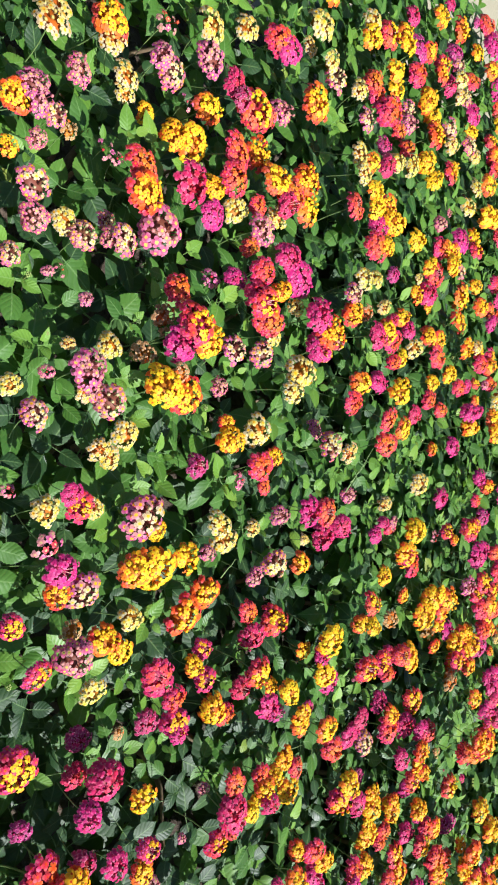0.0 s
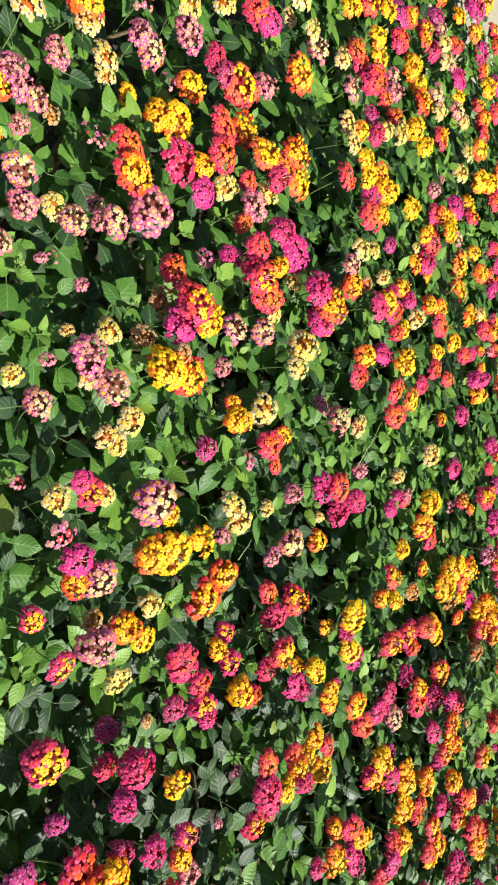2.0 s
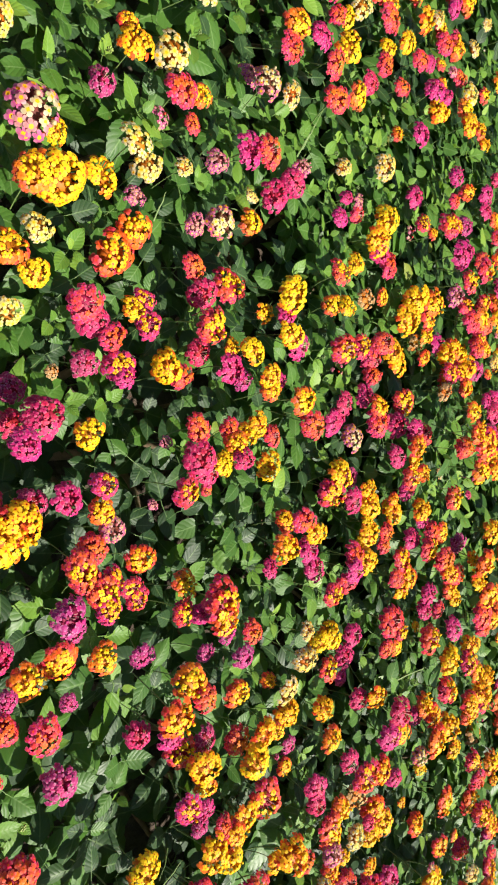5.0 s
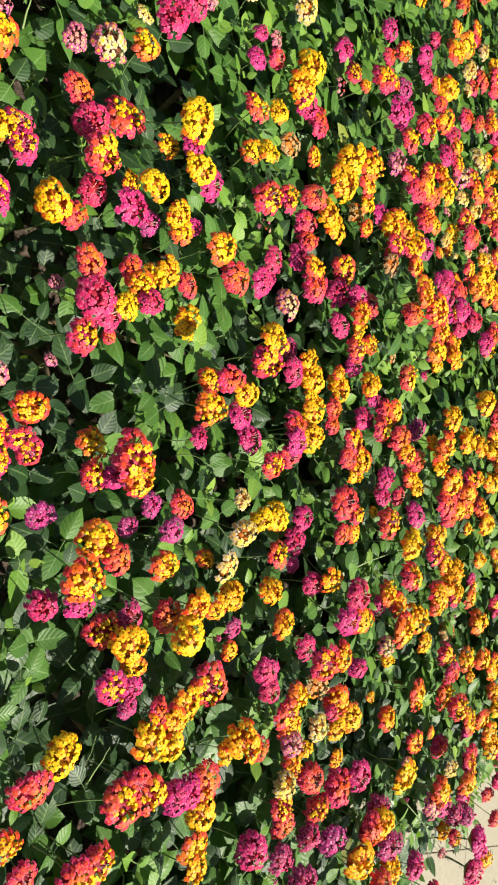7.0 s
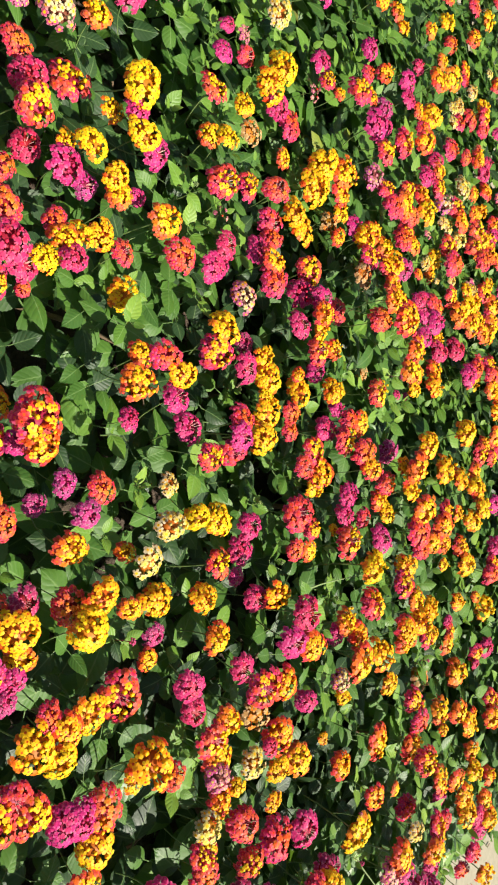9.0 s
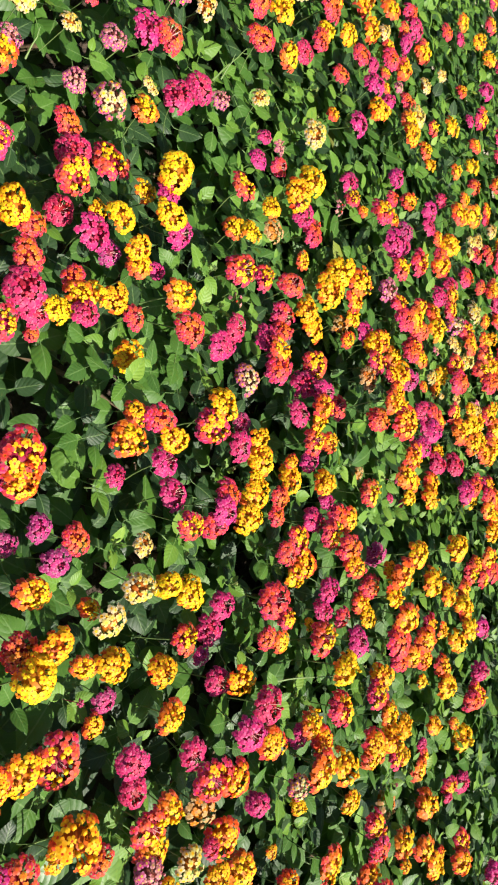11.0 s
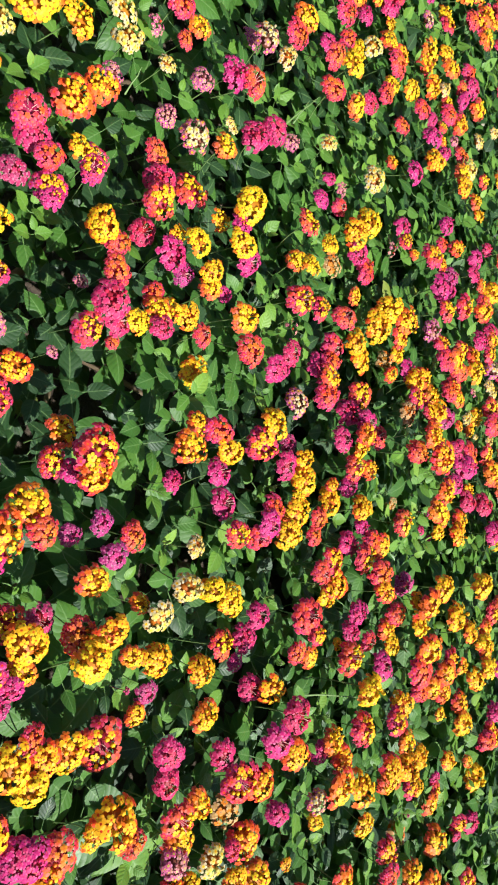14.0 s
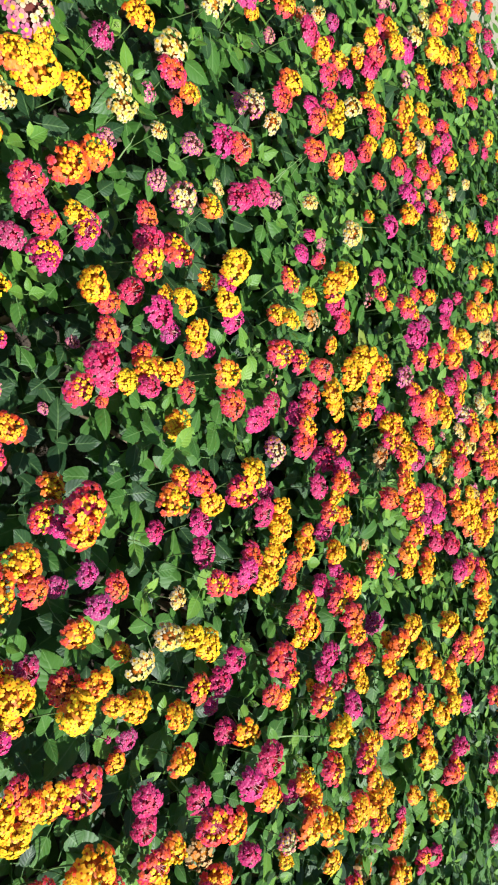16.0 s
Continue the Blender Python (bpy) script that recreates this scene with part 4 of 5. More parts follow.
bloom("orange", 1.479, 0.510, 0.484, 0.031)
bloom("orange", 1.336, 0.511, 0.479, 0.043)
bloom("red", 0.510, 0.513, 0.480, 0.034)
bloom("orange", 0.677, 0.514, 0.486, 0.038)
bloom("yellow", -0.495, 0.516, 0.508, 0.041)
bloom("yellow", 1.078, 0.518, 0.450, 0.033)
bloom("red", 0.819, 0.522, 0.455, 0.030)
bloom("cream", -0.170, 0.524, 0.472, 0.037)
bloom("cream", 0.075, 0.524, 0.472, 0.039)
bloom("magenta", 1.373, 0.524, 0.459, 0.034)
bloom("red", 0.536, 0.525, 0.542, 0.037)
bloom("yellow", -0.267, 0.525, 0.477, 0.037)
bloom("yellow", -0.727, 0.527, 0.475, 0.036)
bloom("magenta", 0.852, 0.527, 0.478, 0.038)
bloom("red", -0.075, 0.530, 0.492, 0.032)
bloom("orange", 0.514, 0.532, 0.564, 0.037)
bloom("orange", -0.756, 0.533, 0.468, 0.035)
bloom("red", 0.224, 0.534, 0.446, 0.037)
bloom("orange", 1.018, 0.538, 0.476, 0.038)
bloom("cream", -0.300, 0.542, 0.473, 0.025)
bloom("red_gold", 1.211, 0.542, 0.474, 0.046)
bloom("orange", 1.190, 0.542, 0.452, 0.041)
bloom("red", 1.302, 0.543, 0.419, 0.037)
bloom("red_gold", 1.322, 0.545, 0.472, 0.042)
bloom("orange", 1.003, 0.549, 0.478, 0.043)
bloom("magenta", -0.791, 0.550, 0.473, 0.035)
bloom("yellow", -0.319, 0.550, 0.493, 0.034)
bloom("red", 1.151, 0.552, 0.470, 0.037)
bloom("yellow", 0.318, 0.553, 0.459, 0.048)
bloom("pink", -0.597, 0.555, 0.456, 0.043)
bloom("orange", -0.194, 0.556, 0.483, 0.037)
bloom("red_gold", 1.120, 0.557, 0.463, 0.036)
bloom("yellow", -0.108, 0.558, 0.486, 0.028)
bloom("yellow", -0.480, 0.562, 0.500, 0.038)
bloom("pink", -0.397, 0.564, 0.508, 0.030)
bloom("magenta", -0.277, 0.567, 0.476, 0.044)
bloom("pink_cream", -0.630, 0.567, 0.449, 0.041)
bloom("violet", -0.738, 0.570, 0.476, 0.048)
bloom("yellow", 0.287, 0.571, 0.468, 0.043)
bloom("red", 1.448, 0.571, 0.486, 0.031)
bloom("red", -0.156, 0.573, 0.489, 0.041)
bloom("red", -0.358, 0.582, 0.496, 0.039)
bloom("red", -0.312, 0.583, 0.484, 0.045)
bloom("budding", 0.175, 0.584, 0.466, 0.023)
bloom("orange", 0.541, 0.584, 0.553, 0.043)
bloom("red_gold", 0.942, 0.584, 0.467, 0.039)
bloom("orange", 0.012, 0.588, 0.465, 0.024)
bloom("orange", 0.805, 0.588, 0.445, 0.038)
bloom("red_gold", 0.165, 0.590, 0.489, 0.031)
bloom("yellow", -0.260, 0.591, 0.464, 0.029)
bloom("orange", -0.736, 0.591, 0.484, 0.040)
bloom("orange", -0.356, 0.592, 0.508, 0.034)
bloom("red_gold", 0.638, 0.594, 0.475, 0.041)
bloom("yellow", -0.327, 0.597, 0.515, 0.035)
bloom("orange", -0.193, 0.601, 0.480, 0.035)
bloom("red", 0.784, 0.604, 0.455, 0.042)
bloom("orange", 0.388, 0.606, 0.448, 0.027)
bloom("red", -0.061, 0.606, 0.476, 0.032)
bloom("faded", 0.361, 0.607, 0.434, 0.031)
bloom("yellow", -0.657, 0.608, 0.469, 0.046)
bloom("orange", 1.283, 0.609, 0.452, 0.042)
bloom("yellow", 0.922, 0.609, 0.460, 0.038)
bloom("faded", 0.452, 0.610, 0.477, 0.035)
bloom("orange", 0.183, 0.612, 0.492, 0.023)
bloom("orange", 0.296, 0.614, 0.476, 0.039)
bloom("yellow", -0.126, 0.615, 0.492, 0.034)
bloom("orange", 0.321, 0.617, 0.461, 0.040)
bloom("yellow", 0.834, 0.619, 0.437, 0.033)
bloom("yellow", 1.017, 0.620, 0.464, 0.041)
bloom("yellow", 0.349, 0.622, 0.451, 0.031)
bloom("yellow", 0.799, 0.624, 0.485, 0.038)
bloom("red", 1.413, 0.625, 0.477, 0.031)
bloom("orange", 0.983, 0.627, 0.457, 0.039)
bloom("orange", 0.769, 0.627, 0.500, 0.046)
bloom("pink", -0.438, 0.630, 0.493, 0.017)
bloom("yellow", 0.761, 0.633, 0.476, 0.026)
bloom("faded", 0.605, 0.635, 0.427, 0.021)
bloom("red", -0.103, 0.643, 0.496, 0.033)
bloom("violet", 0.739, 0.644, 0.443, 0.039)
bloom("magenta", 0.107, 0.645, 0.452, 0.038)
bloom("red", 0.876, 0.646, 0.475, 0.048)
bloom("magenta", 0.549, 0.646, 0.565, 0.037)
bloom("red_gold", -0.521, 0.648, 0.490, 0.037)
bloom("red_gold", 1.056, 0.648, 0.450, 0.035)
bloom("red", 1.474, 0.649, 0.435, 0.031)
bloom("faded", 0.455, 0.653, 0.453, 0.035)
bloom("orange", -0.608, 0.653, 0.460, 0.046)
bloom("magenta", 1.350, 0.653, 0.415, 0.034)
bloom("red", 1.393, 0.653, 0.417, 0.032)
bloom("magenta", 0.008, 0.654, 0.474, 0.039)
bloom("orange", 0.842, 0.655, 0.486, 0.044)
bloom("orange", -0.724, 0.655, 0.477, 0.036)
bloom("red_gold", 0.422, 0.655, 0.470, 0.039)
bloom("yellow", 1.226, 0.660, 0.443, 0.019)
bloom("magenta", 0.648, 0.660, 0.469, 0.014)
bloom("orange", -0.368, 0.661, 0.487, 0.034)
bloom("magenta", 0.371, 0.661, 0.449, 0.043)
bloom("yellow", 0.390, 0.662, 0.463, 0.038)
bloom("red", 0.910, 0.663, 0.460, 0.034)
bloom("yellow", -0.843, 0.663, 0.475, 0.040)
bloom("red", 0.523, 0.664, 0.558, 0.036)
bloom("magenta", -0.057, 0.665, 0.505, 0.043)
bloom("red_gold", 0.168, 0.665, 0.500, 0.046)
bloom("orange", 1.318, 0.665, 0.447, 0.037)
bloom("yellow", -0.654, 0.667, 0.446, 0.043)
bloom("orange", 0.431, 0.670, 0.446, 0.034)
bloom("red_gold", -0.750, 0.671, 0.470, 0.035)
bloom("orange", 1.196, 0.671, 0.436, 0.042)
bloom("yellow", 1.488, 0.672, 0.465, 0.038)
bloom("yellow", 1.348, 0.673, 0.454, 0.038)
bloom("yellow", -0.538, 0.674, 0.483, 0.036)
bloom("yellow", 1.013, 0.677, 0.452, 0.035)
bloom("red_gold", 0.269, 0.680, 0.516, 0.042)
bloom("faded", 1.151, 0.683, 0.401, 0.045)
bloom("orange", 0.379, 0.685, 0.464, 0.042)
bloom("orange", 0.499, 0.686, 0.489, 0.037)
bloom("magenta", 0.221, 0.690, 0.504, 0.044)
bloom("magenta", -0.110, 0.693, 0.489, 0.026)
bloom("yellow", 1.072, 0.698, 0.432, 0.029)
bloom("yellow", -0.031, 0.699, 0.490, 0.040)
bloom("orange", 0.909, 0.700, 0.465, 0.035)
bloom("orange", 0.613, 0.705, 0.479, 0.042)
bloom("cream", -0.726, 0.705, 0.494, 0.037)
bloom("yellow", 1.408, 0.705, 0.433, 0.041)
bloom("pink_cream", -0.757, 0.706, 0.487, 0.036)
bloom("yellow", -0.186, 0.707, 0.485, 0.041)
bloom("orange", 0.581, 0.708, 0.493, 0.042)
bloom("magenta", -0.890, 0.708, 0.473, 0.025)
bloom("magenta", -0.405, 0.709, 0.479, 0.048)
bloom("orange", -0.244, 0.710, 0.468, 0.042)
bloom("orange", 0.165, 0.712, 0.490, 0.028)
bloom("pink", 0.288, 0.714, 0.469, 0.042)
bloom("orange", 1.221, 0.717, 0.445, 0.040)
bloom("pink_cream", -0.345, 0.719, 0.472, 0.034)
bloom("magenta", 0.506, 0.723, 0.511, 0.033)
bloom("red_gold", 0.253, 0.723, 0.527, 0.042)
bloom("violet", -0.799, 0.725, 0.471, 0.041)
bloom("magenta", -0.736, 0.727, 0.457, 0.043)
bloom("orange", -0.084, 0.729, 0.489, 0.025)
bloom("magenta", 1.425, 0.729, 0.439, 0.040)
bloom("orange", 0.888, 0.730, 0.475, 0.042)
bloom("cream", -0.612, 0.730, 0.457, 0.039)
bloom("yellow", 0.957, 0.733, 0.458, 0.024)
bloom("magenta", 0.212, 0.734, 0.495, 0.028)
bloom("yellow", 1.251, 0.735, 0.452, 0.041)
bloom("red_gold", 0.307, 0.735, 0.474, 0.037)
bloom("magenta", -0.061, 0.735, 0.489, 0.029)
bloom("cream", -0.192, 0.735, 0.495, 0.031)
bloom("red", 0.118, 0.736, 0.479, 0.027)
bloom("pink_cream", -0.653, 0.737, 0.450, 0.047)
bloom("red_gold", -0.119, 0.738, 0.486, 0.024)
bloom("magenta", 0.562, 0.740, 0.488, 0.023)
bloom("red", 0.337, 0.745, 0.481, 0.038)
bloom("yellow", 0.746, 0.748, 0.464, 0.042)
bloom("red_gold", 0.430, 0.750, 0.441, 0.036)
bloom("orange", 0.461, 0.751, 0.448, 0.037)
bloom("yellow", 1.350, 0.752, 0.437, 0.040)
bloom("orange", -0.302, 0.754, 0.454, 0.048)
bloom("orange", -0.858, 0.754, 0.474, 0.047)
bloom("yellow", 1.443, 0.757, 0.448, 0.037)
bloom("magenta", 0.071, 0.757, 0.480, 0.033)
bloom("red_gold", 0.868, 0.759, 0.468, 0.041)
bloom("orange", 0.926, 0.760, 0.451, 0.035)
bloom("magenta", 1.469, 0.761, 0.420, 0.043)
bloom("magenta", 1.070, 0.761, 0.432, 0.020)
bloom("orange", 1.412, 0.762, 0.441, 0.036)
bloom("cream", -0.723, 0.763, 0.464, 0.040)
bloom("orange", 0.393, 0.765, 0.436, 0.040)
bloom("orange", 1.320, 0.766, 0.430, 0.038)
bloom("red", -0.160, 0.766, 0.486, 0.035)
bloom("orange", 1.120, 0.768, 0.419, 0.037)
bloom("red_gold", 0.898, 0.768, 0.444, 0.034)
bloom("orange", 0.334, 0.770, 0.488, 0.040)
bloom("red_gold", -0.189, 0.774, 0.479, 0.034)
bloom("red", 0.387, 0.778, 0.468, 0.039)
bloom("yellow", 0.423, 0.780, 0.443, 0.041)
bloom("orange", 1.258, 0.783, 0.435, 0.025)
bloom("yellow", 0.798, 0.783, 0.467, 0.048)
bloom("cream", -0.498, 0.786, 0.463, 0.046)
bloom("red", 0.229, 0.792, 0.492, 0.036)
bloom("red_gold", 0.310, 0.794, 0.481, 0.039)
bloom("pink_cream", -0.738, 0.794, 0.457, 0.039)
bloom("yellow", 0.649, 0.794, 0.430, 0.028)
bloom("pink", -0.119, 0.795, 0.481, 0.023)
bloom("red_gold", 1.104, 0.795, 0.412, 0.036)
bloom("cream", -0.537, 0.796, 0.476, 0.042)
bloom("orange", 1.383, 0.796, 0.440, 0.033)
bloom("red", 0.350, 0.797, 0.480, 0.039)
bloom("yellow", -0.019, 0.798, 0.499, 0.038)
bloom("pink_cream", -0.632, 0.798, 0.464, 0.041)
bloom("magenta", 0.494, 0.799, 0.462, 0.027)
bloom("orange", 0.624, 0.800, 0.436, 0.032)
bloom("magenta", 0.562, 0.801, 0.460, 0.041)
bloom("violet", 0.433, 0.801, 0.445, 0.041)
bloom("violet", 0.155, 0.802, 0.464, 0.038)
bloom("orange", -0.286, 0.803, 0.476, 0.040)
bloom("orange", -0.050, 0.804, 0.492, 0.037)
bloom("yellow", 1.051, 0.804, 0.435, 0.032)
bloom("red_gold", 0.371, 0.807, 0.461, 0.038)
bloom("orange", 1.194, 0.810, 0.404, 0.046)
bloom("yellow", -0.333, 0.812, 0.461, 0.034)
bloom("orange", -0.160, 0.816, 0.484, 0.035)
bloom("orange", 0.094, 0.817, 0.470, 0.037)
bloom("red", -0.780, 0.819, 0.464, 0.038)
bloom("orange", 0.394, 0.821, 0.463, 0.032)
bloom("yellow", 0.889, 0.824, 0.457, 0.031)
bloom("yellow", -0.480, 0.825, 0.487, 0.045)
bloom("cream", -0.616, 0.825, 0.463, 0.036)
bloom("orange", 0.445, 0.831, 0.458, 0.019)
bloom("magenta", 0.527, 0.831, 0.459, 0.042)
bloom("violet", -0.909, 0.832, 0.473, 0.022)
bloom("magenta", -0.714, 0.834, 0.458, 0.045)
bloom("red_gold", -0.182, 0.835, 0.477, 0.034)
bloom("yellow", -0.846, 0.835, 0.472, 0.034)
bloom("yellow", -0.681, 0.836, 0.450, 0.032)
bloom("red_gold", -0.419, 0.836, 0.453, 0.039)
bloom("magenta", 0.501, 0.838, 0.458, 0.042)
bloom("magenta", 0.283, 0.838, 0.502, 0.040)
bloom("orange", 0.226, 0.844, 0.510, 0.041)
bloom("yellow", -0.450, 0.844, 0.446, 0.038)
bloom("yellow", 0.342, 0.845, 0.490, 0.038)
bloom("orange", -0.554, 0.845, 0.483, 0.041)
bloom("magenta", 0.590, 0.846, 0.465, 0.044)
bloom("orange", 0.310, 0.848, 0.483, 0.037)
bloom("orange", 1.297, 0.849, 0.441, 0.041)
bloom("magenta", 0.661, 0.850, 0.378, 0.015)
bloom("yellow", 0.829, 0.851, 0.460, 0.042)
bloom("magenta", 1.193, 0.853, 0.423, 0.021)
bloom("yellow", -0.484, 0.858, 0.490, 0.045)
bloom("yellow", 0.998, 0.860, 0.438, 0.042)
bloom("orange", 0.962, 0.861, 0.431, 0.041)
bloom("red_gold", 1.176, 0.864, 0.423, 0.035)
bloom("red", -0.129, 0.865, 0.462, 0.041)
bloom("cream", 0.426, 0.865, 0.459, 0.028)
bloom("red_gold", 1.269, 0.867, 0.434, 0.040)
bloom("cream", -0.094, 0.869, 0.478, 0.045)
bloom("orange", 1.065, 0.871, 0.438, 0.023)
bloom("pink_cream", 0.374, 0.873, 0.469, 0.017)
bloom("yellow", 0.650, 0.878, 0.427, 0.044)
bloom("orange", -0.026, 0.883, 0.481, 0.034)
bloom("magenta", -0.262, 0.883, 0.463, 0.037)
bloom("yellow", 0.566, 0.885, 0.447, 0.030)
bloom("magenta", 0.097, 0.886, 0.477, 0.040)
bloom("orange", 0.506, 0.887, 0.454, 0.034)
bloom("magenta", 0.125, 0.888, 0.471, 0.036)
bloom("red", -0.292, 0.890, 0.456, 0.036)
bloom("red", -0.933, 0.894, 0.471, 0.047)
bloom("yellow", 0.000, 0.895, 0.482, 0.030)
bloom("red_gold", 0.297, 0.895, 0.495, 0.040)
bloom("orange", -0.829, 0.899, 0.476, 0.036)
bloom("red", -0.456, 0.902, 0.478, 0.044)
bloom("orange", 0.623, 0.903, 0.420, 0.043)
bloom("yellow", 0.922, 0.904, 0.445, 0.040)
bloom("red", 0.180, 0.909, 0.479, 0.030)
bloom("yellow", 0.854, 0.910, 0.459, 0.038)
bloom("red_gold", -0.678, 0.910, 0.462, 0.036)
bloom("magenta", -0.895, 0.910, 0.478, 0.049)
bloom("cream", 0.457, 0.911, 0.453, 0.016)
bloom("yellow", 0.898, 0.911, 0.467, 0.038)
bloom("orange", 0.867, 0.915, 0.460, 0.037)
bloom("red", 1.035, 0.917, 0.455, 0.040)
bloom("orange", 0.143, 0.918, 0.473, 0.032)
bloom("magenta", 0.067, 0.920, 0.486, 0.032)
bloom("orange", 0.262, 0.921, 0.489, 0.033)
bloom("orange", -0.649, 0.921, 0.469, 0.037)
bloom("red_gold", -0.849, 0.922, 0.469, 0.035)
bloom("red", -0.617, 0.923, 0.463, 0.037)
bloom("red_gold", -0.647, 0.925, 0.456, 0.036)
bloom("orange", -0.526, 0.926, 0.487, 0.037)
bloom("orange", 0.832, 0.933, 0.452, 0.037)
bloom("yellow", 0.411, 0.933, 0.445, 0.034)
bloom("red", -0.360, 0.934, 0.452, 0.043)
bloom("magenta", 1.194, 0.935, 0.412, 0.041)
bloom("red_gold", -0.472, 0.936, 0.479, 0.042)
bloom("cream", 0.349, 0.938, 0.472, 0.026)
bloom("red_gold", 0.489, 0.939, 0.463, 0.042)
bloom("orange", 0.525, 0.942, 0.470, 0.043)
bloom("magenta", -0.324, 0.942, 0.459, 0.044)
bloom("orange", -0.760, 0.942, 0.469, 0.043)
bloom("yellow", 1.114, 0.943, 0.418, 0.048)
bloom("orange", 0.437, 0.944, 0.425, 0.029)
bloom("orange", 0.095, 0.945, 0.510, 0.043)
bloom("yellow", -0.724, 0.945, 0.476, 0.044)
bloom("red_gold", 1.022, 0.947, 0.448, 0.039)
bloom("yellow", 0.151, 0.952, 0.479, 0.044)
bloom("magenta", 0.230, 0.952, 0.475, 0.037)
bloom("orange", -0.440, 0.953, 0.486, 0.043)
bloom("orange", -0.490, 0.953, 0.489, 0.042)
bloom("red", 0.429, 0.954, 0.474, 0.044)
bloom("cream", -0.205, 0.956, 0.460, 0.036)
bloom("magenta", 0.589, 0.958, 0.446, 0.045)
bloom("red", -0.664, 0.958, 0.488, 0.047)
bloom("red_gold", 0.803, 0.958, 0.456, 0.042)
bloom("red_gold", 0.393, 0.958, 0.467, 0.043)
bloom("pink_cream", 0.310, 0.960, 0.474, 0.045)
bloom("red_gold", 1.039, 0.963, 0.445, 0.042)
bloom("magenta", 0.992, 0.969, 0.451, 0.042)
bloom("yellow", -0.925, 0.974, 0.476, 0.042)
bloom("cream", 0.293, 0.975, 0.509, 0.045)
bloom("magenta", -0.828, 0.978, 0.454, 0.047)
bloom("red_gold", -0.515, 0.978, 0.482, 0.041)
bloom("red", 0.537, 0.983, 0.452, 0.031)
bloom("orange", 0.135, 0.985, 0.472, 0.042)
bloom("orange", -0.300, 0.985, 0.443, 0.045)
bloom("magenta", 0.913, 0.991, 0.456, 0.042)
bloom("magenta", 0.646, 0.992, 0.448, 0.042)
bloom("orange", 0.788, 0.996, 0.452, 0.032)
bloom("orange", -0.836, 0.996, 0.486, 0.044)
bloom("cream", 0.347, 0.998, 0.455, 0.035)
bloom("red_gold", -0.872, 1.003, 0.479, 0.043)
bloom("cream", 0.452, 1.004, 0.441, 0.025)
bloom("red_gold", 0.313, 1.014, 0.470, 0.037)
bloom("yellow", -0.518, 1.015, 0.479, 0.023)
bloom("red_gold", -0.323, 1.015, 0.436, 0.044)
bloom("orange", 0.344, 1.019, 0.477, 0.038)
bloom("orange", -0.031, 1.021, 0.480, 0.028)
bloom("red", 0.636, 1.027, 0.451, 0.036)
bloom("cream", 0.374, 1.028, 0.461, 0.039)
bloom("yellow", 0.069, 1.029, 0.483, 0.034)
bloom("red", 0.196, 1.035, 0.472, 0.040)
bloom("yellow", 0.661, 1.038, 0.435, 0.036)
bloom("orange", 0.547, 1.038, 0.451, 0.042)
bloom("yellow", 0.509, 1.042, 0.450, 0.042)
bloom("yellow", 0.472, 1.042, 0.452, 0.031)
bloom("cream", 0.270, 1.047, 0.476, 0.038)
bloom("orange", 0.023, 1.049, 0.480, 0.034)
bloom("red_gold", 0.826, 1.049, 0.441, 0.037)
bloom("red", -0.487, 1.054, 0.477, 0.034)
bloom("red_gold", 0.624, 1.054, 0.444, 0.035)
bloom("orange", 0.685, 1.058, 0.462, 0.042)
bloom("cream", -0.278, 1.059, 0.453, 0.030)
bloom("red", -0.558, 1.060, 0.475, 0.039)
bloom("red", 0.659, 1.063, 0.464, 0.037)
bloom("red_gold", -0.590, 1.064, 0.468, 0.038)
bloom("cream", 0.137, 1.065, 0.474, 0.028)
bloom("yellow", -0.683, 1.065, 0.475, 0.029)
bloom("yellow", 0.799, 1.065, 0.434, 0.036)
bloom("red_gold", 0.388, 1.066, 0.472, 0.042)
bloom("red_gold", -0.647, 1.068, 0.471, 0.042)
bloom("orange", 0.785, 1.070, 0.449, 0.042)
bloom("orange", -0.611, 1.073, 0.478, 0.044)
bloom("cream", 0.475, 1.076, 0.449, 0.034)
bloom("yellow", 0.496, 1.076, 0.448, 0.042)
bloom("red_gold", 0.632, 1.077, 0.457, 0.036)
bloom("orange", 0.052, 1.079, 0.484, 0.048)
bloom("yellow", 0.538, 1.082, 0.447, 0.037)
bloom("red", -0.388, 1.083, 0.464, 0.034)
bloom("red", 0.815, 1.083, 0.447, 0.042)
bloom("red", 0.418, 1.086, 0.479, 0.043)
bloom("orange", 0.562, 1.086, 0.449, 0.042)
bloom("yellow", 0.733, 1.089, 0.453, 0.039)
bloom("cream", 0.100, 1.095, 0.467, 0.029)
bloom("red", -0.735, 1.104, 0.474, 0.034)
bloom("yellow", 0.710, 1.106, 0.455, 0.042)
bloom("orange", -0.795, 1.108, 0.473, 0.032)
bloom("orange", 0.662, 1.112, 0.454, 0.041)
bloom("orange", 0.316, 1.113, 0.464, 0.025)
bloom("orange", -0.265, 1.127, 0.466, 0.034)
bloom("red", 0.196, 1.129, 0.463, 0.030)
bloom("red_gold", 0.345, 1.131, 0.458, 0.041)
bloom("orange", 0.564, 1.132, 0.445, 0.049)
bloom("red", -0.606, 1.133, 0.473, 0.034)
bloom("budding", 0.461, 1.134, 0.421, 0.042)
bloom("magenta", -0.393, 1.136, 0.471, 0.031)
bloom("magenta", -0.196, 1.140, 0.472, 0.028)
bloom("yellow", 0.403, 1.145, 0.450, 0.042)
bloom("red", 0.114, 1.146, 0.453, 0.034)
bloom("orange", 0.268, 1.151, 0.457, 0.032)
bloom("orange", -0.142, 1.155, 0.473, 0.034)
bloom("orange", -0.444, 1.158, 0.474, 0.034)
